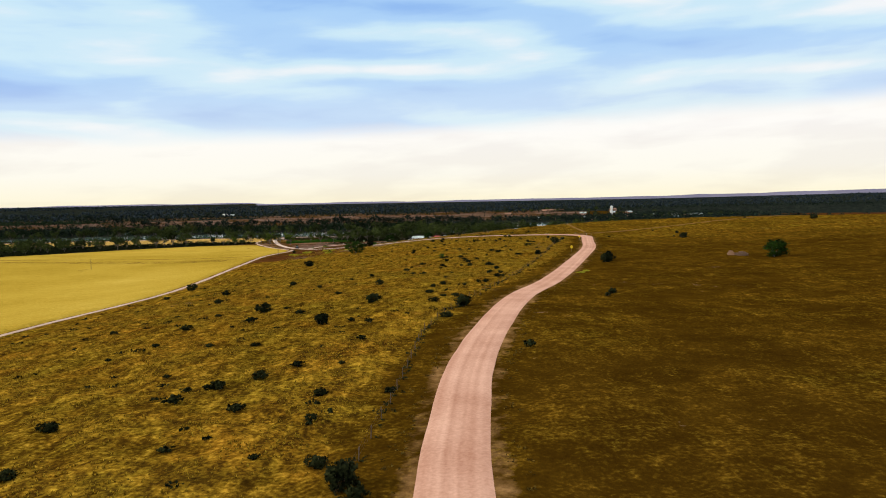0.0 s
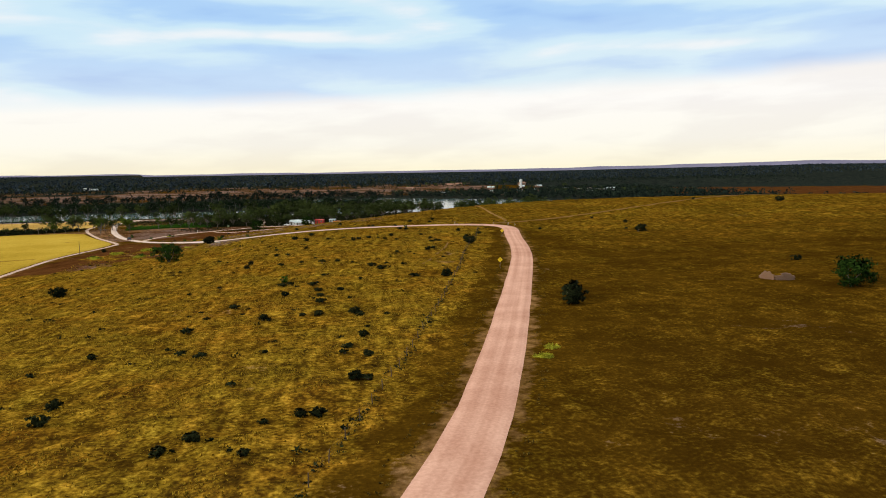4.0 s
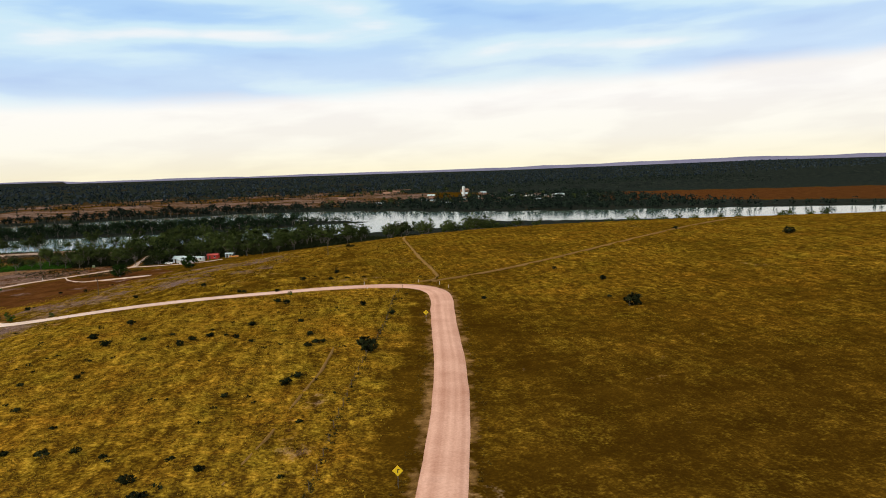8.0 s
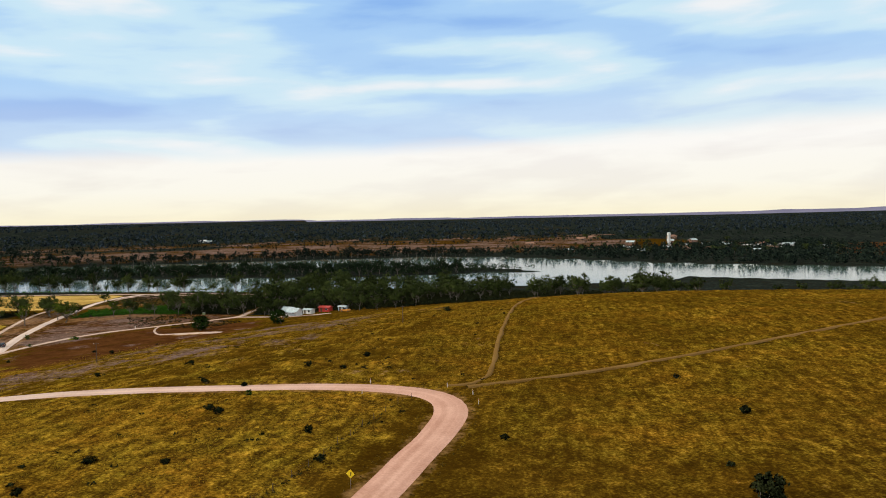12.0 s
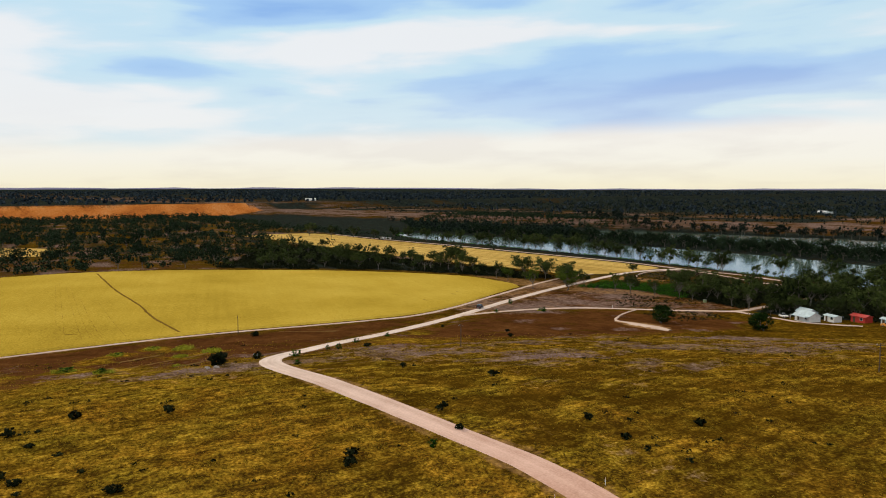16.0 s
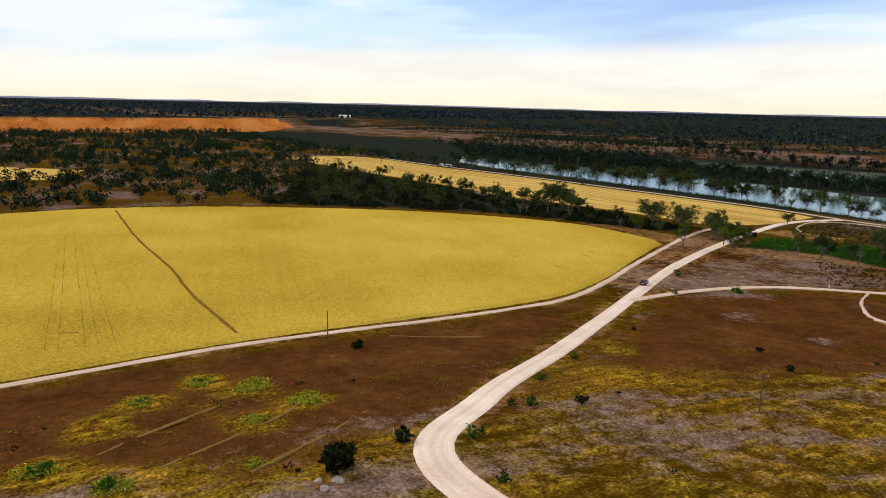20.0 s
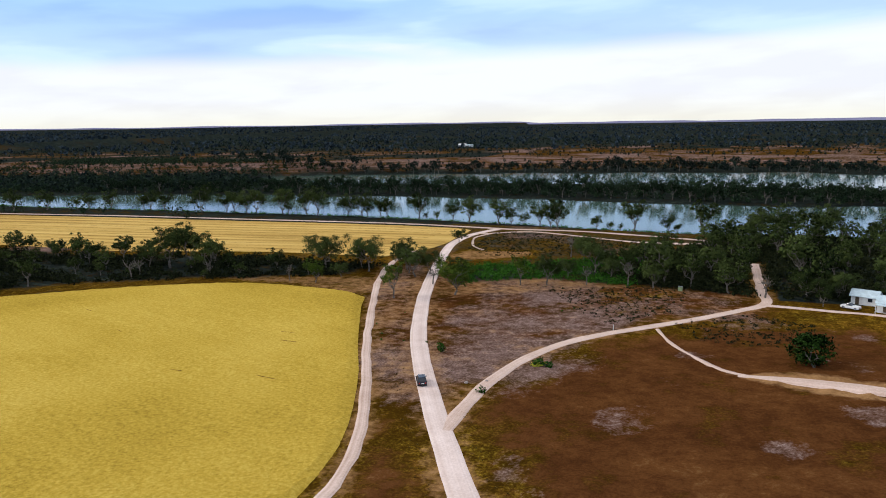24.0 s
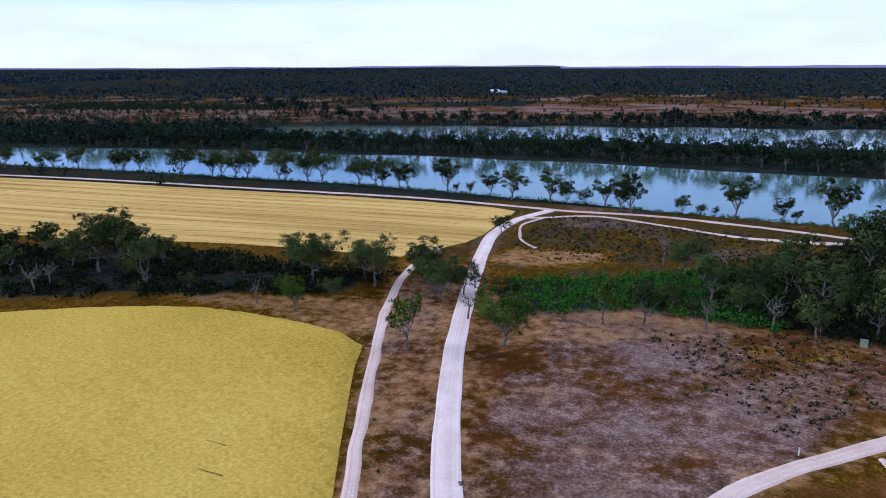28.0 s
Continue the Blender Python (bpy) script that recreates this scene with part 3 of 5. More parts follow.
def build_ground():
    xs, ys = axis(-330, 330, 2.4, 5600), axis(-40, 1000, 2.4, 6000)
    x, y = np.meshgrid(xs, ys)
    z = ground_height(x, y)
    ny, nx = x.shape
    i, k = np.meshgrid(np.arange(ny - 1), np.arange(nx - 1), indexing="ij")
    a = (i * nx + k).ravel()
    me = mesh_of("ground", np.stack([x.ravel(), y.ravel(), z.ravel()], 1) * U, np.stack([a, a + 1, a + nx + 1, a + nx], 1), GROUND, True)
    x, y = x.ravel(), y.ravel()
    high = base_height(x, y)
    road_x = np.interp(y, main_line[:120, 1], main_line[:120, 0])
    d_road = away(x, y, main_line)
    west = np.clip((road_x - x) / 5 - 2.1 + 0.5 * bumps(x, y, 12, 46), 0, 1)
    beyond = np.clip((y + 10 * bumps(x, y, 40, 55) - 520) / 50, 0, 1)
    lush = (0.17 + 0.73 * west) * (1 - beyond) + 0.52 * beyond + 0.10 * bumps(x, y, 48, 54)
    crest = np.clip((y + 25 * bumps(x, y, 60, 56) - 400) / 130, 0, 1) * np.clip((x - 112) / 14, 0, 1)
    lush = lush * (1 - crest) + (0.50 + 0.16 * bumps(x, y, 70, 12)) * crest
    lush = lush + np.where(high > 9, (0.05 + 0.27 * np.clip(west + beyond * (x < 60), 0, 1)) * ledge(x, y), 0)
    lush = np.where((high < 9) & (y > 470), 0.30 + 0.12 * bumps(x, y, 45, 13), lush)
    flats = within(x, y, [(-140, 690), (-165, 712), (-205, 790), (-232, 850), (-190, 850), (-62, 850), (-62, 800), (-90, 796), (-128, 745)], 22)
    lush = lush * (1 - 0.7 * flats)
    lush = np.maximum(lush, 0.66 * within(x, y, [(-149, 833), (-132, 832), (-110, 846), (-94, 848), (-92, 806), (-111, 784), (-122, 794), (-134, 814)], 14))
    lush = np.maximum(lush, 0.85 * within(x, y, [(-100, 640), (-78, 600), (-66, 585), (-50, 600), (-52, 625), (-75, 645)], 14))
    red = np.maximum(within(x, y, RED_WEST, 18), within(x, y, RED_EAST, 22)) * (0.80 + 0.24 * bumps(x, y, 26, 52))
    lower = np.clip((-30 - x) / 30, 0, 1) * np.clip((y - 430) / 60, 0, 1) * np.clip((700 - y) / 60, 0, 1) * (high > 2)
    red = np.maximum(red, lower * (0.42 + 0.30 * bumps(x, y, 34, 59)))
    for u, v in ((-107, 523), (-114.5, 535.5), (-103.5, 543), (-91, 550), (-84, 538), (-81, 504), (-69, 511), (-97, 512)):
        lush = np.maximum(lush, 1.15 * np.clip(1.5 - np.hypot(x - u, y - v) / 6.0, 0, 1))
        red = red * np.clip(np.hypot(x - u, y - v) / 7.0 - 0.3, 0, 1)
    red = np.maximum(red, 1.1 * within(x, y, RED_FIELD, 30))
    stony = np.clip(1.4 - np.abs(high - 13.0) / 5.0, 0, 1) * ((x < 90) & (y > 470) & (y < 760)) * np.where(x < -62, 0.26, 0.42)
    stony = np.maximum(stony, 0.04 * (high > 9))
    pink = np.maximum(within(x, y, PINKISH, 46) * (0.60 + 0.14 * bumps(x, y, 30, 49)), within(x, y, [(-150, 690), (-165, 715), (-183, 745), (-205, 790), (-225, 850), (-205, 860), (-190, 815), (-178, 780), (-160, 742), (-140, 705)], 8) * 0.56)
    pink = np.maximum(pink, within(x, y, RED_EAST, 16) * np.clip(bumps(x, y, 30, 51) - 0.12, 0, 0.50))
    red = np.maximum(red, flats * (0.62 + 0.14 * bumps(x, y, 22, 44)))
    stony = np.maximum(stony, flats * (0.50 + 0.12 * bumps(x, y, 17, 45)))
    stony = np.maximum(stony, 0.22 * ((y > 935) & (y < 1000) & (high < 3) & (x > -640) & (x < -60)))
    stony = np.maximum(stony, pink)
    red = np.maximum(red, 0.30 * within(x, y, PINKISH, 20))
    stony = np.maximum(stony, 0.42 * within(x, y, [(-200, 905), (-205, 968), (-90, 952), (-84, 932), (-130, 905)], 14))
    stony = np.maximum(stony, 0.36 * within(x, y, [(42, 368), (47, 392), (53, 415), (58, 434), (69, 440), (66, 428), (58, 391), (52, 368)], 5))
    edge = np.clip(1.25 - (d_road - 4.0) / 3.0, 0, 1) * 0.44
    sandy = np.maximum(edge, 0.9 * within(x, y, CLEARING, 6))
    sandy = np.maximum(sandy, np.clip(1.2 - away(x, y, branch_line) / 7, 0, 1) * 0.5)
    sandy = np.maximum(sandy, np.clip(1.2 - away(x, y, track_line) / 6, 0, 1) * 0.5)
    sandy = np.maximum(sandy, 0.50 * within(x, y, [(-290, 800), (-240, 800), (-215, 790), (-178, 800), (-95, 846), (-150, 850), (-205, 835), (-285, 812)], 14))
    sandy = np.maximum(sandy, (0.40 - 0.16 * within(x, y, PINKISH, 40)) * within(x, y, [(-140, 690), (-165, 712), (-205, 790), (-228, 850), (-190, 850), (-90, 850), (-62, 840), (-90, 796), (-128, 745)], 12))
    sandy = np.maximum(sandy, 0.60 * within(x, y, [(-206, 876), (-204, 896), (-170, 906), (-166, 890), (-185, 876)], 8))
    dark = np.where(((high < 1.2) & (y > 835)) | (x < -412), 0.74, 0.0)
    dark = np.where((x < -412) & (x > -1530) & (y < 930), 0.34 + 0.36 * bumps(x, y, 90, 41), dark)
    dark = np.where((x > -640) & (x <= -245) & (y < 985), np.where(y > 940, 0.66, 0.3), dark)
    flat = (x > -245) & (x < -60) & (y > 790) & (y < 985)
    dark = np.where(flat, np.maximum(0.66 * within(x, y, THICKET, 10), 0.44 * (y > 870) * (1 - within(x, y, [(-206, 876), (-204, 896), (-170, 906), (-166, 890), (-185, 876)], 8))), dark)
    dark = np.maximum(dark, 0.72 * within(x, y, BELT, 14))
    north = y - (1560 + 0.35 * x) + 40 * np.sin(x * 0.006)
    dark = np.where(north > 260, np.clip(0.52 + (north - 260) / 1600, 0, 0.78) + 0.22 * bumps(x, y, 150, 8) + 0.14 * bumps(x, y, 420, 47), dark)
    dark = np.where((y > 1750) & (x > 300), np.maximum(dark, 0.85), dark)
    rise = np.clip(1 - np.abs(north - 60) / 140, 0, 1) * 0.62 * (x < 330)
    rise = np.maximum(rise, np.where((north > 60) & (north < 420) & (x < 350), 0.38 + 0.2 * bumps(x, y, 160, 9), 0))
    stony = np.maximum(stony, rise)
    lush, red = np.where(north > -30, 0.1, lush), np.where((north > -30) & (x < 350), np.maximum(red, 0.38), red)
    bare = rise * 0.12
    bare = np.maximum(bare, 1.2 * np.clip(1.4 - np.abs(-x - 1556) / 40, 0, 1) * (north < 60))
    dark = np.where((bare > 0.5) | (rise > 0.4), np.minimum(dark, 0.28), dark)
    stony = np.where((x < -412) & (y < 930) & (x > -1500), np.maximum(stony, 0.34 + 0.3 * bumps(x, y, 60, 48)), stony)
    dark = dark * (1 - within(x, y, RED_FIELD, 10))
    stony = np.maximum(stony, np.where((np.hypot(x, y) > 5200) & (x < -1800), 0.6 + 0.2 * bumps(x, y, 300, 53), 0))
    for name, some in (("zone", (lush, red, stony)), ("zone_b", (sandy, dark, bare))):
        layer = me.attributes.new(name, "FLOAT_COLOR", "POINT")
        rgba = np.stack([*some, np.ones_like(x)], 1).astype(np.float32)
        layer.data.foreach_set("color", rgba.ravel())
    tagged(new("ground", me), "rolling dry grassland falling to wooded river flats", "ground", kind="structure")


build_ground()


def crop(name, poly, material, tall, step, label):
    """A standing crop: an uneven surface at ear height with a skirt down to the soil."""
    xy = np.array(poly)
    (x0, y0), (x1, y1) = xy.min(0), xy.max(0)
    xs, ys = np.arange(x0, x1, step), np.arange(y0, y1, step)
    x, y = np.meshgrid(xs, ys)
    hit = inside(x + step / 2, y + step / 2, poly)[:-1, :-1]
    ny, nx = x.shape
    r = np.random.RandomState(5)
    jx, jy = x + r.uniform(-0.3, 0.3, x.shape) * step, y + r.uniform(-0.3, 0.3, x.shape) * step
    rim = away(jx, jy, [*poly, poly[0]])
    i, k = np.nonzero(hit)
    full = np.zeros(x.shape, int)
    for a, b in ((0, 0), (0, 1), (1, 0), (1, 1)):
        np.add.at(full, (i + a, k + b), 1)
    rimmed = (full > 0) & (full < 4)
    jx[rimmed], jy[rimmed] = nearest(jx[rimmed], jy[rimmed], [*poly, poly[0]])
    rim = np.where(rimmed, 0, rim)
    top = base_height(jx, jy) + tall * np.clip(rim / 2.0, 0.05, 1) + r.uniform(-0.12, 0.12, x.shape) * tall
    a = i * nx + k
    me = mesh_of(name, np.stack([jx.ravel(), jy.ravel(), top.ravel()], 1) * U, np.stack([a, a + 1, a + nx + 1, a + nx], 1), material, False)
    return thing(name, label, "crop field", kind="stuff", data=me)


crop("grain_field", FIELD_ONE, CROP, 0.75, 2.2, "standing field of ripe yellow grain beside a dirt track")
crop("stubble_field", FIELD_TWO, STUBBLE, 0.35, 3.2, "harvested pale stubble field with long cut rows")
crop("far_field", FIELD_THREE, STUBBLE, 0.3, 6.0, "pale mown field beyond the woodland")
for name, pts, width, material, label, seed in (
    ("road", MAIN_ROAD, lambda d: np.interp(d, [0, 480, 620, 700, 760, 830, 1000, 1200], [9.4, 9.4, 9.8, 10.5, 8.2, 9.4, 6.6, 6.2]), ROAD, "wide pinkish gravel road winding over the hill", 1),
    ("field_track", FIELD_TRACK, lambda d: 3.4 + 0 * d, TRACK, "narrow dusty farm track round the grain field", 5),
    ("branch_track", BRANCH, lambda d: 4.6 + 0 * d, TRACK, "pale dirt side track leading to the camp", 7),
    ("footpath", SUB_TRACK, lambda d: 1.3 + 0 * d, TRACK, "faint worn wheel track across red soil", 9),
    ("bank_track", BANK_TRACK, lambda d: 4.5 + 0 * d, TRACK, "pale track along the river bank", 11),
    ("lower_track", LOWER_TRACK, lambda d: np.interp(d, [0, 90, 120, 150], [2.6, 2.6, 5.5, 4.0]), TRACK, "pale track across the saltbush flat", 27),
    ("loop_track", LOOP_TRACK, lambda d: 1.6 + 0 * d, TRACK, "worn wheel loop at the bend of the road", 29),
    ("camp_track", CAMP_TRACK, lambda d: 2.6 + 0 * d, TRACK, "pale dirt track to the camp houses", 31),
    ("sand_patch", [(-74, 741), (-62, 740), (-52, 738), (-43, 735), (-33, 730)], lambda d: 1.0 + 6.6 * np.sin(np.clip(d / 44, 0, 1) * 3.14) ** 1.3, TRACK, "patch of bare pale sand beside the side track", 25),
    ("hill_track", HILL_TRACK, lambda d: 1.7 + 0 * d, FAINT, "faint wheel track over the grassy hill", 13),
    ("crest_track", CREST_TRACK, lambda d: 1.7 + 0 * d, FAINT, "faint wheel track along the crest", 15),
):
    tagged(new(name, strip(name, pts, width, material, {"field_track": 0.10, "sand_patch": 0.36, "footpath": 0.26, "camp_track": 0.26, "lower_track": 0.22, "loop_track": 0.22, "hill_track": 0.40, "crest_track": 0.40}.get(name, 0.12), wobble=0.14 if name == "road" else 0.35, seed=seed)), label, "road", kind="structure")

# low hills beyond the plain, ring-shaped, with haze in their colour
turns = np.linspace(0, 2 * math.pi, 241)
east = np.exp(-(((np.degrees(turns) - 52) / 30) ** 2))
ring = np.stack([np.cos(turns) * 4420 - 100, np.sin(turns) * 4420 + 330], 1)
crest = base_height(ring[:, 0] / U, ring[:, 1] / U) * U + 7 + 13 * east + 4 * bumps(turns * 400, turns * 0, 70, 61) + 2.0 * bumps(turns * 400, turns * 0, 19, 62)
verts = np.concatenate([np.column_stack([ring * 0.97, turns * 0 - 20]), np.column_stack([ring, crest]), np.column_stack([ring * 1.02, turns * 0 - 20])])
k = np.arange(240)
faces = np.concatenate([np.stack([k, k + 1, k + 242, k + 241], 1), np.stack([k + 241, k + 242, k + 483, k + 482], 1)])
tagged(new("far_hills", mesh_of("far_hills", verts, faces, RIDGE, True)), "low hills on the horizon, coloured lavender as by haze", "hills", kind="structure")
water = mesh_of("river", [(-4000, 200, -0.9), (3000, 200, -0.9), (3000, 1400, -0.9), (-4000, 1400, -0.9)], [(0, 1, 2, 3)], WATER)
tagged(new("river", water), "calm greenish river reflecting the pale sky", "river", kind="structure")
# ---- things ----

# ---- plants ----
def cards(r, centres, size, squash=0.8, middle=None):
    """Leaf clumps: one small bent diamond of two triangles about each centre, turned at random, facing out from a middle."""
    n = len(centres)
    a, b = r.normal(size=(n, 3)), r.normal(size=(n, 3))
    a /= np.linalg.norm(a, axis=1)[:, None]
    b -= (a * b).sum(1)[:, None] * a
    b /= np.linalg.norm(b, axis=1)[:, None]
    if middle is not None:
        b *= np.where((np.cross(a, b) * (centres - middle)).sum(1) < 0, -1, 1)[:, None]
    s = (size * r.uniform(0.6, 1.4, n))[:, None]
    a, b = a * s, b * s * squash
    verts = np.stack([centres - a, centres - b * 0.6, centres + a, centres + b], 1).reshape(-1, 3)
    k = np.arange(n)[:, None] * 4
    return verts, np.concatenate([k + [0, 1, 2], k + [0, 2, 3]])


def rounded(name, r, centres, size, middle):
    """A crown whose leaves are shaded as one full body: bright above, dark below."""
    verts, faces = cards(r, centres, size, 0.8, middle)
    me = mesh_of(name, verts, faces, None, True)
    out = centres - middle
    out = out / np.maximum(np.linalg.norm(out, axis=1), 1e-6)[:, None] + r.normal(size=out.shape) * 0.28
    out = np.repeat(out / np.linalg.norm(out, axis=1)[:, None], 4, 0)
    if len(me.vertices) == len(out):
        me.normals_split_custom_set_from_vertices(out.astype(np.float32))
    return me


def clumped(r, middle, radii, clumps, leaves, loose):
    """Centres for leaves, gathered in clumps near the skin of an egg-shaped crown."""
    d = r.normal(size=(clumps, 3))
    d /= np.linalg.norm(d, axis=1)[:, None]
    c = d * (r.uniform(0.35, 1.0, clumps) ** 0.5)[:, None] * radii + middle
    return (c[:, None] + r.normal(size=(clumps, leaves, 3)) * loose * np.array([1, 1, 0.65])).reshape(-1, 3)


def tube(bm, path, radii, sides=6):
    """A tapered limb along a path."""
    rings = []
    for k, (p, radius) in enumerate(zip(path, radii)):
        ahead = (Vector(path[min(k + 1, len(path) - 1)]) - Vector(path[max(k - 1, 0)])).normalized()
        turn = ahead.to_track_quat("Z", "Y").to_matrix()
        rings.append([bm.verts.new(Vector(p) + turn @ Vector((radius * math.cos(6.2832 * j / sides), radius * math.sin(6.2832 * j / sides), 0))) for j in range(sides)])
    for one, two in zip(rings, rings[1:]):
        for j in range(sides):
            bm.faces.new((one[j], one[(j + 1) % sides], two[(j + 1) % sides], two[j]))
    bm.faces.new(rings[-1])


def bent(r, start, end, steps, wander):
    pts = [np.array(start) + (np.array(end) - np.array(start)) * k / steps for k in range(steps + 1)]
    return [p + (r.normal(size=3) * wander if 0 < k < steps else 0) for k, p in enumerate(pts)]


def gum_parts(seed, tall, wide, limbs, leaves, low=0.30, fine=0.19, bare=False):
    """The trunk with its limbs, and the crown, of a river gum."""
    r = np.random.RandomState(seed)
    bm = bmesh.new()
    fork = np.array([r.uniform(-0.6, 0.6), r.uniform(-0.6, 0.6), tall * low])
    tube(bm, bent(r, (0, 0, -0.4), fork, 4, 0.12), np.linspace(0.045, 0.032, 5) * tall * 0.62, 8)
    ends = []
    for k in range(limbs):
        turn = 6.2832 * (k + r.uniform(-0.3, 0.3)) / limbs
        out = wide * 0.5 * r.uniform(0.45, 0.85)
        tip = np.array([math.cos(turn) * out, math.sin(turn) * out, tall * (0.40 + 0.48 * ((k * 0.618 + seed * 0.37) % 1.0))])
        path = bent(r, fork, tip, 5, 0.05 * wide)
        tube(bm, path, np.linspace(0.020, 0.006, 6) * tall * 0.62)
        ends.append(tip)
        for _ in range(4 if bare else 2):
            side = path[3] + np.array([r.uniform(-1, 1), r.uniform(-1, 1), r.uniform(0.1, 0.9)]) * wide * 0.24
            tube(bm, bent(r, path[2], side, 3, 0.03 * wide), np.linspace(0.010, 0.003, 4) * tall * 0.62, 5)
            ends.append(side)
    if bare:
        return bm, None
    spots, hearts = [], []
    for tip in [*ends, fork + np.array([0, 0, tall * 0.46])]:
        wide_here = wide * r.uniform(0.55, 1.3)
        spots.append(clumped(r, tip + np.array([0, 0, 0.02 * tall]), np.array([0.19, 0.19, 0.15]) * wide_here, 10, leaves, 0.034 * wide))
        hearts.append(np.tile(0.6 * tip + 0.4 * np.array([0, 0, tall * 0.5]) - np.array([0, 0, 0.05 * tall]), (len(spots[-1]), 1)))
    return bm, rounded("crown", r, np.concatenate(spots), fine, np.concatenate(hearts))


def gum(name, seed, label, category, leaf, tall=12.0, wide=9.0, limbs=5, leaves=26, low=0.34, bare=False, fine=0.19):
    bm, crown = gum_parts(seed, tall, wide, limbs, leaves, low, fine, bare=bare)
    ob = thing(name, label, category)
    part("trunk", bm, BARK, ob, "pale smooth gum bark")
    if crown:
        part("crown", crown, leaf, ob)
    return ob


def shrub(name, seed, label, leaf, tall, wide, clumps, leaves, fine, stem=True):
    r = np.random.RandomState(seed)
    ob = thing(name, label, "shrub")
    spots = [clumped(r, np.array([r.uniform(-0.22, 0.22) * wide, r.uniform(-0.22, 0.22) * wide, tall * 0.50]), np.array([0.36 * wide, 0.36 * wide, 0.46 * tall]), clumps // 3, leaves, 0.05 * wide) for _ in range(3)]
    spots = np.concatenate(spots)
    spots[:, 2] = np.maximum(spots[:, 2], 0.04 * tall)
    part("crown", rounded("crown", r, spots, fine, np.array([[0, 0, tall * 0.35]])), leaf, ob)
    bm = bmesh.new()
    for k in range(4):
        tip = np.array([math.cos(k * 1.7) * wide * 0.22, math.sin(k * 1.7) * wide * 0.22, tall * 0.6])
        tube(bm, bent(r, (0, 0, -0.15), tip, 3, 0.04 * wide), np.linspace(0.03, 0.008, 4) * tall, 5)
    part("stem", bm, BARK, ob)
    return ob


PLANTS = {}


def plant(kind, u, v, size=1.0, turn=0.0, sink=0.0, group="", squat=1.0):
    """Sets one of the prepared plants of a kind on the ground at a point of the grid."""
    makers, used = PLANTS[kind]
    k = random.randrange(len(makers))
    m = pose(*at(u, v, -sink), 0, 0, turn) @ Matrix.Diagonal((size, size, size * squat * random.uniform(0.9, 1.1), 1))
    if k not in used:
        used[k] = makers[k]()
        ob = used[k]
    else:
        ob = copy_thing(used[k], m)
    ob.matrix_basis = m
    if group:
        tagged(ob, group=group)
    return ob


def kinds(name, makers):
    PLANTS[name] = (makers, {})


kinds("gum", [lambda s=s, w=w, n=n: gum("gum_tree", s, "tall river gum with dark green crown and pale trunk", "tree", LEAF, 12, w, n, 46, 0.22, fine=0.15) for s, w, n in ((11, 10, 6), (12, 9, 5), (13, 11, 7), (14, 9.5, 6), (15, 12, 7), (16, 8.5, 5))])
kinds("wood_gum", [lambda s=s, w=w, n=n: gum("gum_tree", s, "dark river gum standing close in the wood", "tree", LEAF, 12, w, n, 13, 0.22, fine=0.28) for s, w, n in ((17, 10, 6), (18, 9, 5), (19, 11, 6), (20, 9.5, 5))])
kinds("bank_gum", [lambda s=s, w=w, n=n: gum("gum_tree", s, "river gum leaning at the water's edge with airy crown", "tree", LEAF, 12, w, n, 40, 0.16, fine=0.16) for s, w, n in ((21, 10, 6), (22, 9, 5), (23, 11.5, 6), (24, 8, 5))])
kinds("young_gum", [lambda: gum("young_gum_tree", 31, "young gum with bright green crown and several thin stems", "tree", LEAF_LIGHT, 12, 9.5, 6, 52, 0.16, fine=0.14)])
kinds("thin_gum", [lambda: gum("thin_gum_tree", 33, "thin brownish gum with sparse crown beside the track", "tree", LEAF_LIGHT, 12, 7, 5, 13, 0.20)])
kinds("dead_gum", [lambda s=s: gum("dead_tree", s, "dead bare tree with bleached grey branches", "tree", LEAF, 10, 7.5, 5, bare=True) for s in (41, 42, 43)])
kinds("big_shrub", [lambda s=s: shrub("round_shrub", s, "large dense dark green round shrub", LEAF_BUSH, 7.0, 10.0, 84, 46, 0.24) for s in (51, 52)])
kinds("dark_shrub", [lambda s=s: shrub("dark_shrub", s, "dense dark rounded shrub on dry grassland", LEAF_DARK, 2.6, 4.0, 54, 26, 0.19) for s in (53, 54, 55)])
kinds("small_shrub", [lambda s=s: shrub("small_shrub", s, "small dark shrub on dry grassland", LEAF_DARK, 1.0, 1.6, 30, 14, 0.14) for s in (56, 57, 58, 59)])
kinds("green_shrub", [lambda s=s: shrub("green_shrub", s, "small bright green shrub beside the road", LEAF_GREEN, 1.6, 2.2, 30, 20, 0.10) for s in (61, 62)])
kinds("herbs", [lambda s=s: shrub("herb_patch", s, "low flat patch of yellow-green herbs on red soil", TUFT_GREEN, 0.5, 7.0, 84, 20, 0.16) for s in (63, 64)])

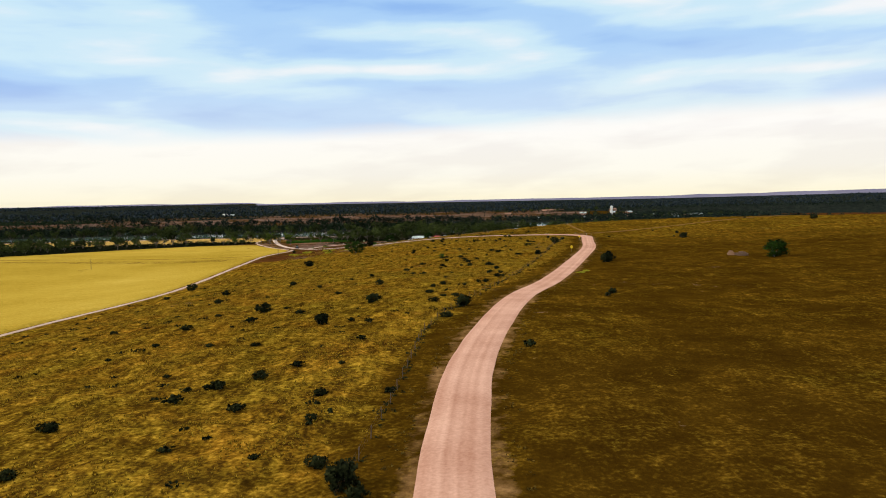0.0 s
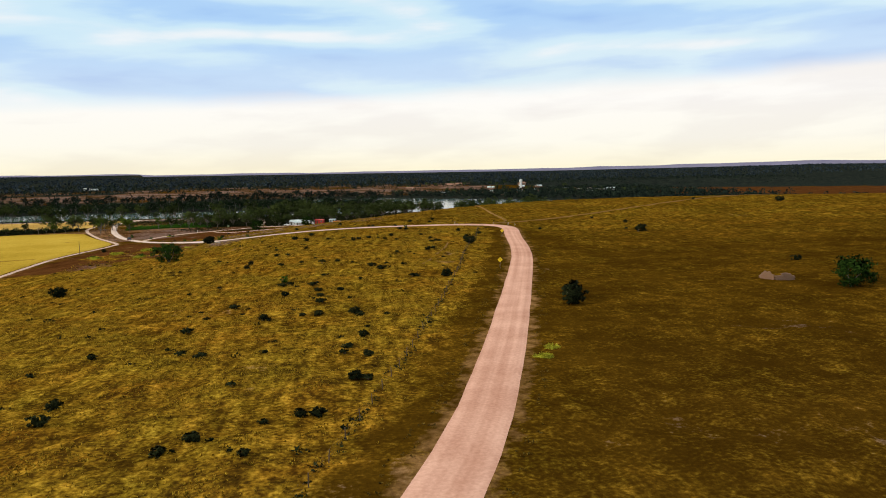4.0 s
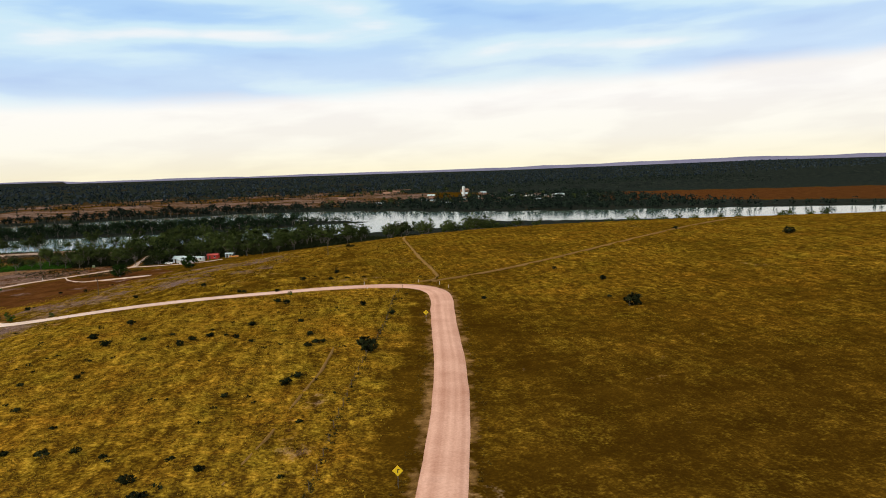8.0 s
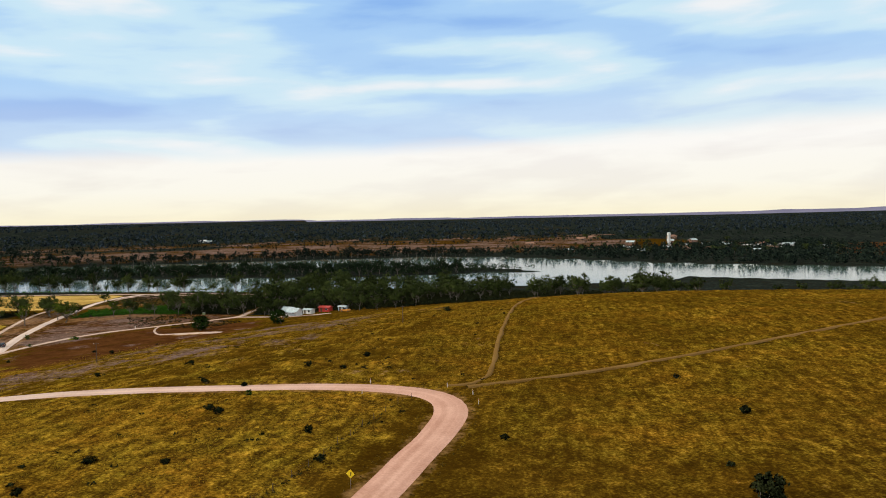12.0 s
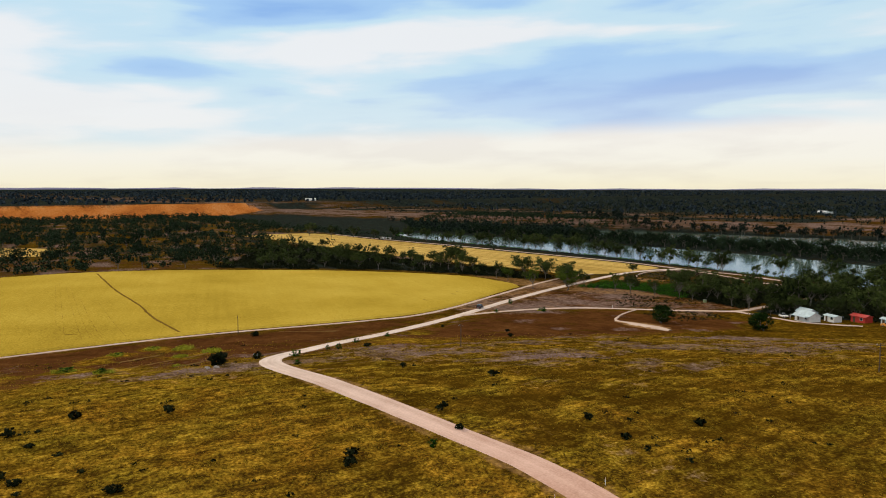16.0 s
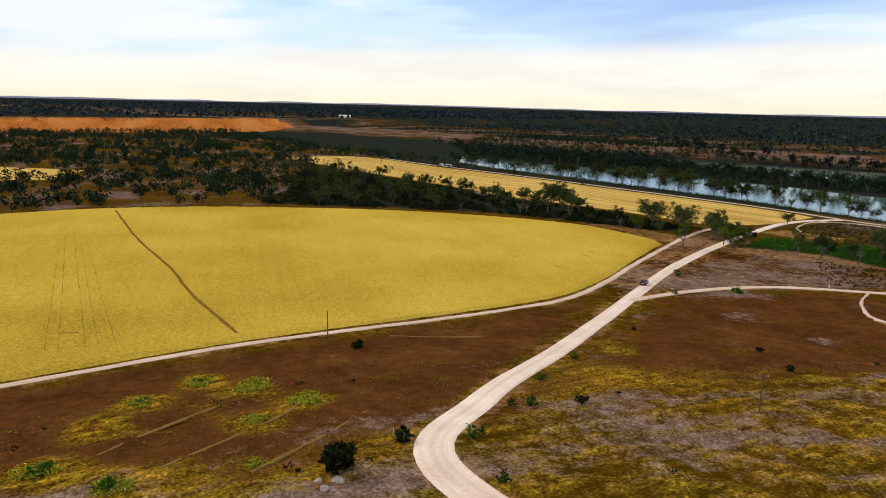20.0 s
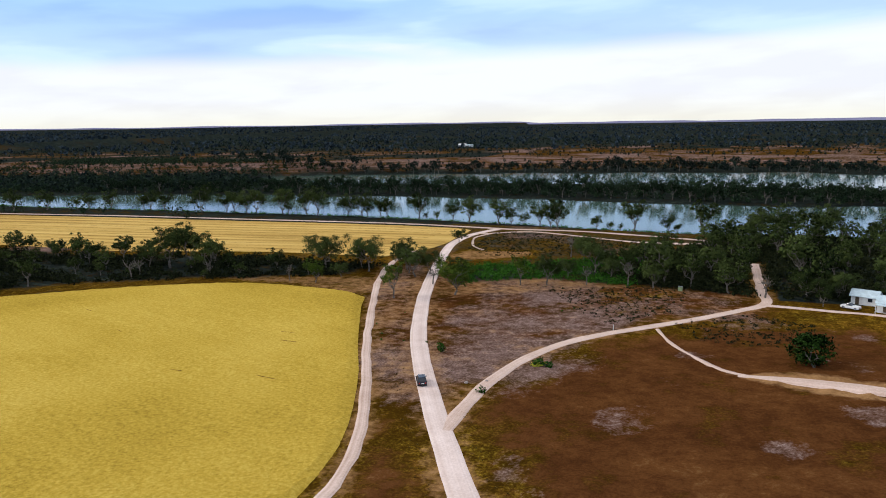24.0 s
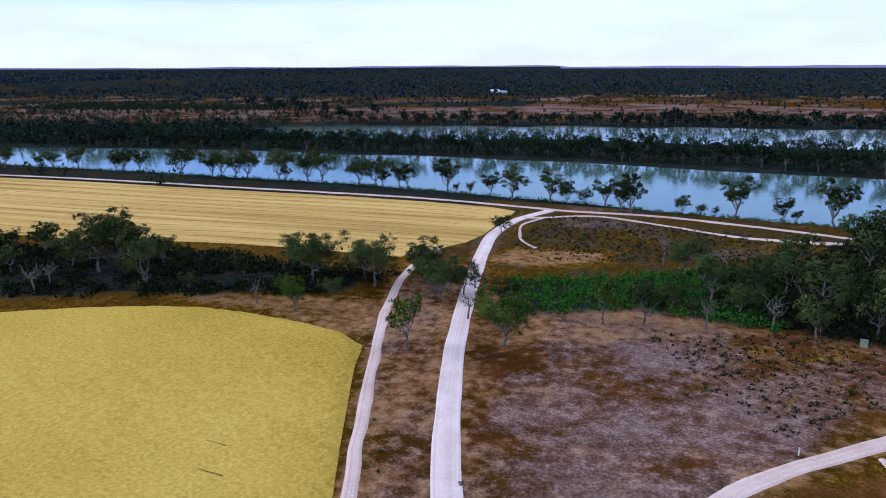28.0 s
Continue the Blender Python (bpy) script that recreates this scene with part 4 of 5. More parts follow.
# measured single trees and shrubs: grid place, size
for kind, group, rows in (
    ("young_gum", "", [(-174.3, 807, 1.10), (-237.8, 809, 0.7)]),
    ("thin_gum", "", [(-194.6, 795, 0.98), (-155.5, 832, 0.9)]),
    ("dead_gum", "", [(-189.4, 820.8, 0.85), (-250.7, 809, 0.65), (-320, 790, 1.0), (-291.6, 807, 0.66), (-322.5, 797.5, 0.8), (-130, 840, 0.75), (-114.4, 844, 1.0), (-148, 896, 1.05), (-118, 868, 0.8), (-64, 838, 0.95)]),
    ("gum", "trees between the fields", [(-320.6, 814, 1.45), (-313.5, 819, 1.42), (-294, 808, 1.2), (-333, 814, 0.9), (-307, 829, 0.75), (-377, 824, 0.62), (-268, 824, 0.75), (-247, 831, 1.25), (-233, 822, 0.45), (-227, 836, 1.05), (-218.3, 851, 0.95), (-202.3, 832, 1.02), (-208, 838, 0.8), (-212, 845, 0.85), (-234, 843, 0.7), (-198, 839, 0.7), (-214.9, 919.5, 0.55), (-101, 853, 1.2), (-145, 834.6, 0.92)]),
    ("big_shrub", "", [(-56, 753, 1.0), (-14, 770, 0.9), (145, 309, 0.92), (-56, 452, 0.85)]),
    ("dark_shrub", "shrubs on the hill", [(5, 176, 0.95), (70, 304, 1.15), (72, 311, 1.4), (164, 486, 1.2), (71, 453, 1.15), (-57, 542, 1.3), (-61, 556, 0.75), (-122, 577, 0.7), (-10.5, 66, 0.72), (-8.5, 63, 0.5), (313, 598, 1.2), (-72, 381, 1.1), (48, 354, 0.7), (-28, 157, 0.7), (-47, 183, 0.8), (-20, 192, 0.8), (-109, 306, 0.9)]),
    ("small_shrub", "shrubs on the hill", [(15, 124, 1.1), (-23, 248, 1.1), (-22, 241, 1.2), (21, 279, 1.0), (14, 236, 1.1), (47, 195, 1.2), (44, 189, 0.9), (50, 428, 1.2), (46, 560, 1.0), (85, 501, 1.2), (77, 519, 1.2), (57, 477, 1.0), (277, 652, 1.4), (168, 567, 1.1), (21, 475, 1.3), (33, 564, 1.0), (50, 533, 1.3), (-12, 582, 1.0), (73, 602, 1.2), (88, 728, 1.4), (-77, 249, 1.4), (-69, 215, 1.3), (-58, 272, 1.4), (0, 514, 1.3), (47, 535, 1.3), (14, 594, 1.2), (69, 584, 1.1), (31, 567, 1.0), (57, 586, 1.1), (-51, 655, 1.1), (-7, 496, 1.5), (90, 717, 1.4), (176, 534, 1.4), (121, 516, 1.0), (-1, 484, 1.3), (165, 361, 1.5), (280, 656, 1.2), (-66, 666, 1.0), (-101, 657, 0.8), (-58, 595, 1.3), (166, 494, 0.9), (163, 500, 0.8)]),
    ("green_shrub", "shrubs along the road", [(-155, 739, 1.3), (-68, 581, 0.8), (-78, 598, 0.9), (-90, 617, 0.8), (-55, 566, 1.3), (-38, 559, 0.9), (-63, 586, 1.0), (-131, 712, 0.9), (-1, 360, 1.2), (51, 550, 0.9)]),
    ("herbs", "herb patches", [(-107, 522, 0.8), (-114, 535, 0.75), (-104, 543, 0.95), (-91, 550, 0.95), (-84, 538, 0.6), (-81, 503, 0.8), (-69, 511, 0.8), (-65, 532, 0.6), (-123, 738, 0.55), (50, 258, 0.45), (53, 263, 0.4)]),
):
    for u, v, size in rows:
        if group == "shrubs along the road":
            near_u, near_v = (float(c) for c in nearest(np.array([u]), np.array([v]), main_line))
            gap = max(math.hypot(u - near_u, v - near_v), 0.5)
            u, v = near_u + (u - near_u) * max(1, 6.3 / gap), near_v + (v - near_v) * max(1, 6.3 / gap)
        plant(kind, u, v, size, random.uniform(0, 360), 0.05, group)
for u, v, size in ((-107, 522, 1.2), (-114, 535, 1.0), (-81, 503, 1.5), (-69, 511, 1.4), (-104, 543, 0.8), (-123, 738, 1.6), (-121, 737, 1.3)):
    plant("green_shrub", u, v, size, random.uniform(0, 360), 0.05, "shrubs among the herbs", 0.55)

for u, v, size in ((-184.2, 760.9, 0.35), (-177.7, 751.2, 0.45), (-174.9, 745.3, 0.4), (-167.7, 746.7, 0.35), (-160.4, 747.4, 0.4), (-181.5, 777.1, 0.3), (-126.8, 800.9, 0.5), (-130.1, 796.5, 0.4)):
    plant("green_shrub", u, v, size, random.uniform(0, 360), 0.05, "shrubs on the flat", 0.8)

# the many small bushes of the slope between road and grain
slope = np.random.RandomState(70)
for k in range(150):
    v = slope.uniform(70, 500)
    u = np.interp(v, [70, 200, 300, 420, 500], [-8, 12, 40, 66, 80]) - 3 - abs(slope.normal()) * 48
    if not inside(u, v, FIELD_ONE) and u > -112 and bumps(u, v, 60, 36) > -0.45:
        big = slope.uniform() < 0.22
        plant("dark_shrub" if big else "small_shrub", u, v, slope.uniform(0.35, 0.62) if big else slope.uniform(0.6, 1.35), slope.uniform(0, 360), 0.1 if big else 0.05, "shrubs on the hill", 0.72)

# trees along the near bank of the river
BANK_GUMS = ((-590, 968, 1.0), (-565, 976, 0.6), (-557, 979, 0.8), (-539, 985, 1.0), (-506, 987, 0.85), (-501, 989, 0.95), (-489, 991, 0.95), (-452, 990, 1.2), (-431, 992, 1.0), (-424, 993, 0.95), (-413, 994, 1.0), (-405, 995, 1.05), (-383, 997, 1.15), (-379, 998, 0.65), (-364, 999, 1.0), (-356, 1000, 1.15), (-330, 1001, 1.0), (-319, 1001, 1.0), (-315, 1001, 0.65), (-304, 1000, 0.85), (-299, 1000, 0.85), (-274, 998, 1.15), (-269, 998, 0.3), (-260, 996, 0.4), (-249, 996, 0.85), (-234.6, 989, 1.05), (-214.6, 989, 1.0), (-206, 989, 0.65), (-198, 990, 0.45), (-188, 990, 0.85), (-173, 977, 1.15), (-178, 981, 0.85), (-152, 988, 0.56), (-144, 989, 0.32), (-138, 989, 0.3), (-130, 985, 1.15), (-110, 985, 0.68), (-105, 985, 0.34), (-91, 982, 1.15), (-62, 982, 1.1), (-48, 980, 1.2), (-30, 982, 1.2), (-612, 955, 1.0), (-632, 945, 1.1), (-655, 930, 0.9), (-685, 915, 1.1), (-722, 900, 1.0), (-760, 885, 1.2))
for u, v, size in BANK_GUMS:
    plant("bank_gum", u, v, size * 1.16, random.uniform(0, 360), 0.1, "gums along the river")


def scattered(poly, count, gap, seed):
    """Places in a shape, no two nearer than gap."""
    r = np.random.RandomState(seed)
    lo, hi = np.min(poly, 0), np.max(poly, 0)
    got = []
    for _ in range(count * 30):
        u, v = r.uniform(lo[0], hi[0]), r.uniform(lo[1], hi[1])
        if len(got) < count and inside(u, v, poly) and all((u - a) ** 2 + (v - b) ** 2 > gap * gap for a, b in got):
            got.append((u, v))
    return got


EAST_WOOD = [(-132, 862), (-118, 848), (-80, 842), (-60, 835), (-56, 985), (-84, 965), (-100, 925)]
for poly, count, gap, low, high, seed, group in ((EAST_WOOD, 34, 9, 0.6, 1.05, 76, "trees of the thicket"), (BELT, 84, 10, 0.3, 0.95, 71, "trees between the fields"), (THICKET, 7, 16, 0.55, 0.9, 72, "trees of the thicket"), (CAMP_WOOD, 80, 12, 0.8, 1.35, 73, "trees behind the camp")):
    for u, v in scattered(poly, count, gap, seed):
        if away(u, v, branch_line) > 4:
            if group == "trees between the fields":
                low, high = (0.25, 0.45) if u > -345 else (0.45, 0.95)
            plant("gum" if group == "trees of the thicket" and u < -110 else "wood_gum", u, v, random.uniform(low, high), random.uniform(0, 360), 0.1, group)
for u, v, size in ((-40, 844, 0.8), (-24, 846, 0.8), (-14, 852, 0.8), (2, 856, 0.9), (-50, 842, 0.8), (-46, 830, 0.5), (18, 838, 0.8), (-46, 838, 0.7), (30, 838, 0.75), (42, 842, 0.8)):
    plant("gum", u, v, size, random.uniform(0, 360), 0.1, "trees behind the camp")
for u, v in scattered([(180, 850), (420, 880), (560, 860), (560, 900), (300, 930), (180, 900)], 22, 14, 75):
    plant("bank_gum", u, v, random.uniform(0.5, 0.95), random.uniform(0, 360), 0.1, "trees beyond the crest")


def canopy(name, label, places, seed, low, high, leaf, each=30, fine=0.95, trunks=False):
    """Woods too far off to count: crowns of loose leaf clumps, each of its own size and height."""
    r = np.random.RandomState(seed)
    n = len(places)
    u, v = np.array(places).T
    tall = r.uniform(low, high, n) * r.uniform(0.7, 1.15, n)
    foot = np.stack([u * U, v * U, base_height(u, v) * U], 1)
    d = r.normal(size=(n, each, 3))
    d /= np.linalg.norm(d, axis=2)[:, :, None]
    d *= r.uniform(0.4, 1.0, (n, each, 1)) ** 0.5
    spot = foot[:, None] + d * np.stack([tall * 0.36, tall * 0.36, tall * 0.42], 1)[:, None] + np.stack([0 * tall, 0 * tall, tall * 0.54], 1)[:, None]
    verts, faces = cards(r, spot.reshape(-1, 3), fine)
    return thing(name, label, "woodland", kind="stuff", data=mesh_of(name, verts, faces, leaf))


def scatter_many(test, lo, hi, count, seed):
    r = np.random.RandomState(seed)
    u, v = r.uniform(lo[0], hi[0], count), r.uniform(lo[1], hi[1], count)
    keep = test(u, v)
    return np.stack([u[keep], v[keep]], 1)


def on_island(u, v):
    a, b = away(u, v, near_line) - half_width(u, 0), away(u, v, back_line) - half_width(u, 1)
    north = v > np.interp(u, near_line[:, 0], near_line[:, 1])
    behind = (u > -540) & (v > np.interp(u, back_line[:, 0], back_line[:, 1]))
    return (a > 3) & (b > 3) & north & ~behind & (u < 250)


def north_of_water(u, v):
    a, b = away(u, v, near_line) - half_width(u, 0), away(u, v, back_line) - half_width(u, 1)
    line = np.where(u < -540, np.interp(u, near_line[:, 0], near_line[:, 1]), np.interp(u, back_line[:, 0], back_line[:, 1]))
    rise = v - (1560 + 0.35 * u) + 40 * np.sin(u * 0.006)
    return (a > 4) & (b > 4) & (v > line) & (rise < -10)


def rise_of(u, v):
    return v - (1560 + 0.35 * u) + 40 * np.sin(u * 0.006)


def grove(name, label, places, seed, low, high, leaf):
    """Trees with trunk, limbs and clumped crown that stand too far off to count, joined in one body."""
    r = np.random.RandomState(seed)
    shapes = []
    for kind, wide in ((71, 9), (72, 11), (73, 8), (74, 10)):
        bm, crown = gum_parts(kind, 12, wide, 5, 6, 0.22, 0.42)
        bmesh.ops.triangulate(bm, faces=bm.faces[:])
        bm.verts.index_update()
        wood_v = np.array([v.co[:] for v in bm.verts])
        wood_f = np.array([[v.index for v in f.verts] for f in bm.faces])
        bm.free()
        leaf_v, leaf_f = np.empty(len(crown.vertices) * 3, np.float32), np.empty(len(crown.loops), np.int32)
        crown.vertices.foreach_get("co", leaf_v)
        crown.loops.foreach_get("vertex_index", leaf_f)
        bpy.data.meshes.remove(crown)
        shapes.append((np.concatenate([wood_v, leaf_v.reshape(-1, 3)]), np.concatenate([wood_f, leaf_f.reshape(-1, 3) + len(wood_v)]), np.r_[np.ones(len(wood_f), int), np.zeros(len(leaf_f) // 3, int)]))
    verts, faces, stuffs, count = [], [], [], 0
    for u, v in places:
        shape, tris, which = shapes[r.randint(4)]
        turn, size = r.uniform(0, 6.2832), r.uniform(low, high)
        c, n = math.cos(turn) * size, math.sin(turn) * size
        foot = np.array([u * U, v * U, float(base_height(u, v)) * U])
        verts.append(np.stack([shape[:, 0] * c - shape[:, 1] * n, shape[:, 0] * n + shape[:, 1] * c, shape[:, 2] * size * r.uniform(0.85, 1.15)], 1) + foot)
        faces.append(tris + count)
        stuffs.append(which)
        count += len(shape)
    me = mesh_of(name, np.concatenate(verts), np.concatenate(faces), leaf)
    me.materials.append(BARK)
    stuffs = np.concatenate(stuffs)
    if len(stuffs) == len(me.polygons):
        me.polygons.foreach_set("material_index", stuffs.astype(np.int32))
    return thing(name, label, "woodland", kind="stuff", data=me)


# trees that stand out along the island's shore, on the far bank and in the open western woods
lone = np.random.RandomState(131)
shore = np.linspace(-660, 60, 96) + lone.uniform(-3, 3, 96)
grove("island_gums", "row of dark gums along the island shore", [(u, np.interp(u, near_line[:, 0], near_line[:, 1]) + half_width(u, 0) + 7 + abs(lone.normal()) * 16) for u in shore], 133, 0.65, 1.1, LEAF_ISLAND)
shore = np.linspace(-700, 70, 74) + lone.uniform(-4, 4, 74)
grove("far_bank_gums", "row of dark gums along the far bank", [(u, np.interp(u, back_line[:, 0], back_line[:, 1]) + half_width(u, 1) + 8 + abs(lone.normal()) * 12 if u > -560 else 1375 + lone.normal() * 8) for u in shore], 134, 0.7, 1.15, LEAF_FAR)
flats = [(u, v) for u, v in scattered([(-1000, 300), (-425, 280), (-415, 640), (-600, 780), (-820, 800), (-1000, 760)], 130, 17, 132) if not inside(u, v, FIELD_THREE) and not inside(u, v, FIELD_ONE) and bumps(u, v, 70, 23) > -0.5]
grove("western_gums", "open dark gums on the flats beyond the grain", flats, 135, 0.5, 1.0, LEAF_ISLAND)
wood = scatter_many(lambda u, v: on_island(u, v) & (bumps(u, v, 60, 21) > -0.75), (-1000, 980), (250, 1390), 8500, 81)
canopy("island_wood", "dark gum woodland on the low island between the channels", wood, 82, 3.0, 7.0, LEAF_ISLAND, 30, 0.60)
wood = scatter_many(lambda u, v: north_of_water(u, v) & (v > 1000) & (bumps(u, v, 80, 22) > -0.6), (-1600, 1000), (700, 1900), 13000, 83)
canopy("far_bank_wood", "dark woodland along the far bank below the red cliffs", wood, 84, 6, 11, LEAF_FAR, 20, 1.2)
wood = scatter_many(lambda u, v: (away(u, v, near_line) > half_width(u, 0) + 9) & (v < np.interp(u, near_line[:, 0], near_line[:, 1])) & ~inside(u, v, FIELD_TWO) & ~inside(u, v, FIELD_ONE) & ~inside(u, v, BELT) & ~inside(u, v, FIELD_THREE) & (bumps(u, v, 70, 23) + 0.5 * bumps(u, v, 200, 28) > 0.02), (-1540, 250), (-415, 960), 10500, 85)
canopy("west_wood", "open dark woodland with pale clearings beyond the grain field", wood, 86, 4, 9, LEAF_ISLAND, 34, 0.70)
wood = scatter_many(lambda u, v: (rise_of(u, v) > 5) & (bumps(u, v, 120, 24) + 0.6 * bumps(u, v, 35, 25) > -0.1), (-1500, 1250), (1400, 2500), 15000, 87)
canopy("cliff_scrub", "scattered dark scrub on the reddish rise", wood, 88, 2.0, 4.6, LEAF_FAR, 10, 0.85)
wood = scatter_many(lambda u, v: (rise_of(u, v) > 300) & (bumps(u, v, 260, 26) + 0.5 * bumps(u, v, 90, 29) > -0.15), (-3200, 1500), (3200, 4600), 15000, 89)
canopy("plain_scrub", "dark mallee scrub covering the distant plain", wood, 90, 3.5, 7, LEAF_MALLEE_HAZE, 7, 2.4)
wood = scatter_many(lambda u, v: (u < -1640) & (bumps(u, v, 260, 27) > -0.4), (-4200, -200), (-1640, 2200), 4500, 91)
canopy("western_scrub", "dark scrub on the plateau above the orange cliff", wood, 92, 4, 8, LEAF_MALLEE_HAZE, 6, 3.0)
wood = scatter_many(lambda u, v: (north_of_water(u, v) | (rise_of(u, v) > -10)) & (away(u, v, back_line) > 100) & (away(u, v, back_line) < 125) & (v > 950), (330, 700), (1500, 1500), 2600, 93)
canopy("bank_scrub", "row of dark trees along the far bank", wood, 94, 5, 9, LEAF_FAR, 22, 1.1)


def low_growth(name, label, places, seed, low, high, wide, leaf, each, fine):
    """Undergrowth and tussocks too many to count, as loose clumps on the ground."""
    r = np.random.RandomState(seed)
    n = len(places)
    u, v = np.array(places).T
    tall = r.uniform(low, high, n)
    foot = np.stack([u * U, v * U, ground_height(u, v) * U], 1)
    d = r.normal(size=(n, each, 3))
    d /= np.linalg.norm(d, axis=2)[:, :, None]
    d[:, :, 2] = np.abs(d[:, :, 2])
    d *= r.uniform(0.3, 1.0, (n, each, 1))
    spot = foot[:, None] + d * np.stack([tall * wide, tall * wide, tall * 0.9], 1)[:, None]
    verts, faces = cards(r, spot.reshape(-1, 3), fine)
    return thing(name, label, "undergrowth", kind="stuff", data=mesh_of(name, verts, faces, leaf))


low_growth("belt_undergrowth", "dark tangled undergrowth between the fields", scatter_many(lambda u, v: inside(u, v, BELT) & (bumps(u, v, 40, 31) > -0.3), (-620, 640), (-220, 860), 10000, 101), 102, 1.2, 3.6, 0.9, LEAF_DARK, 26, 0.42)
low_growth("thicket_undergrowth", "bright and dark green thicket below the gums", scatter_many(lambda u, v: inside(u, v, THICKET) & (u < -112), (-190, 820), (-60, 935), 3000, 103), 104, 0.9, 2.5, 0.9, LEAF_GREEN, 34, 0.26)
low_growth("wood_undergrowth", "dark undergrowth beneath the thicket trees", scatter_many(lambda u, v: inside(u, v, EAST_WOOD) & (away(u, v, branch_line) > 4), (-135, 830), (-55, 990), 2600, 125), 126, 1.2, 3.4, 0.9, LEAF_DARK, 26, 0.40)
low_growth("camp_undergrowth", "dark undergrowth beneath the camp trees", scatter_many(lambda u, v: inside(u, v, CAMP_WOOD), (-60, 835), (260, 995), 4500, 105), 106, 1.0, 3.4, 0.9, LEAF_DARK, 24, 0.45)
low_growth("bank_reeds", "green reeds and shrubs along the river bank", scatter_many(lambda u, v: (np.abs(away(u, v, near_line) - half_width(u, 0) - 1.5) < 3.0) & (v < np.interp(u, near_line[:, 0], near_line[:, 1])), (-800, 840), (60, 1030), 26000, 107), 108, 0.7, 1.8, 1.0, LEAF_GREEN, 12, 0.30)
low_growth("flat_saltbush", "grey-green saltbush dotting the river flat", scatter_many(lambda u, v: inside(u, v, [(-205, 905), (-205, 960), (-70, 950), (-85, 905), (-130, 905), (-190, 885)]) | inside(u, v, [(-150, 834), (-132, 830), (-110, 845), (-92, 846), (-92, 806), (-111, 784), (-122, 794), (-134, 814)]) | inside(u, v, [(-92, 792), (-70, 812), (-50, 800), (-56, 770), (-84, 772)]), (-210, 760), (-50, 965), 5600, 109), 110, 0.35, 0.85, 1.0, LEAF_DARK, 12, 0.18)


def lushness(u, v):
    """How thick the dry grass stands."""
    road_u = np.interp(v, main_line[:120, 1], main_line[:120, 0])
    west = np.clip((road_u - u) / 5 - 2.1, 0, 1)
    thick = np.where(v < 548, 0.95 * west, 0.55) * np.where((u < -20) & (v > 440), 0.45, 1.0) * np.where(hill(u, v) > 8.5, 1, 0)
    thick = np.where((u > 120) & (v > 420), 0.10, thick)
    free = (away(u, v, main_line) > 6.5) & (away(u, v, track_line) > 5) & ~inside(u, v, FIELD_ONE)
    bare = np.clip((bumps(u, v, 34, 32) + bumps(u, v, 13, 33)) * 0.5 + 0.62, 0.08, 1)
    return thick * free * bare * np.clip(0.62 + 0.5 * ledge(u, v), 0.1, 1)


def tussocks(name, label, lo, hi, count, seed, leaf, low, high):
    """Single tufts of five leaning blades, thinning out where the soil shows."""
    r = np.random.RandomState(seed)
    u, v = r.uniform(lo[0], hi[0], count), r.uniform(lo[1], hi[1], count)
    keep = r.uniform(size=count) < lushness(u, v)
    u, v = u[keep], v[keep]
    n = len(u)
    foot = np.stack([u * U, v * U, ground_height(u, v) * U - 0.03], 1)
    tall = r.uniform(low, high, n)
    verts, blades = [], 5
    for k in range(blades):
        turn = r.uniform(0, 6.2832, n)
        lean = r.uniform(0.25, 0.9, n) * tall
        side = np.stack([-np.sin(turn), np.cos(turn), 0 * turn], 1) * (tall * 0.34)[:, None]
        tip = np.stack([np.cos(turn) * lean, np.sin(turn) * lean, tall], 1)
        verts += [foot - side, foot + side, foot + tip]
    verts = np.stack(verts, 1).reshape(-1, 3)
    return thing(name, label, "grass", kind="stuff", data=mesh_of(name, verts, np.arange(len(verts)).reshape(-1, 3), leaf))


tussocks("hill_grass", "dry yellow grass tussocks on the hillside", (-100, 30), (120, 330), 230000, 111, TUFT, 0.09, 0.26)
tussocks("slope_grass", "dry yellow grass tussocks above the river flats", (-110, 330), (130, 720), 200000, 112, TUFT, 0.10, 0.28)
tussocks("crest_grass", "short dry grass tussocks on the crest", (60, 60), (340, 720), 30000, 113, TUFT, 0.07, 0.16)
low_growth("hill_saltbush", "low dark saltbush mats on the grassy hill", scatter_many(lambda u, v: (lushness(u, v) > 0.12) & (bumps(u, v, 70, 35) > -0.2), (-110, 40), (330, 720), 2400, 115), 116, 0.15, 0.5, 2.2, LEAF_DARK, 16, 0.20)
low_growth("verge_weeds", "low weeds and stones along the road edge", scatter_many(lambda u, v: np.abs(away(u, v, main_line) - 6.4) < 1.3, (-220, 40), (115, 900), 90000, 117)[:1500], 118, 0.12, 0.34, 1.2, TUFT_DULL, 7, 0.10)
for name, pts in (("furrow", [(-83, 511), (-91, 523), (-98, 537)]), ("furrow", [(-69, 513), (-76, 527), (-84, 542), (-90, 549)]), ("furrow", [(-62, 530), (-70, 545), (-78, 558)]), ("furrow", [(-115, 613), (-121, 600), (-128, 590)]), ("dry_wash", [(41, 377), (48, 399), (53, 418), (58, 436), (63, 460)])):
    tagged(new(name, strip(name, pts, lambda d: 0.7 + 0 * d, FAINT, 0.08, 4, 3.0, 0.25, 17)), "faint pale furrow across dry soil", "track", kind="structure")
tagged(new("trampled_strip", strip("trampled_strip", [(-149, 554), (-200, 554), (-242, 556), (-305, 555), (-394, 559)], lambda d: 2.0 + 0 * d, CRACK, 0.85, 4, 3.0, 0.3, 19)), "trampled brown strip through the standing grain", "track", kind="structure")


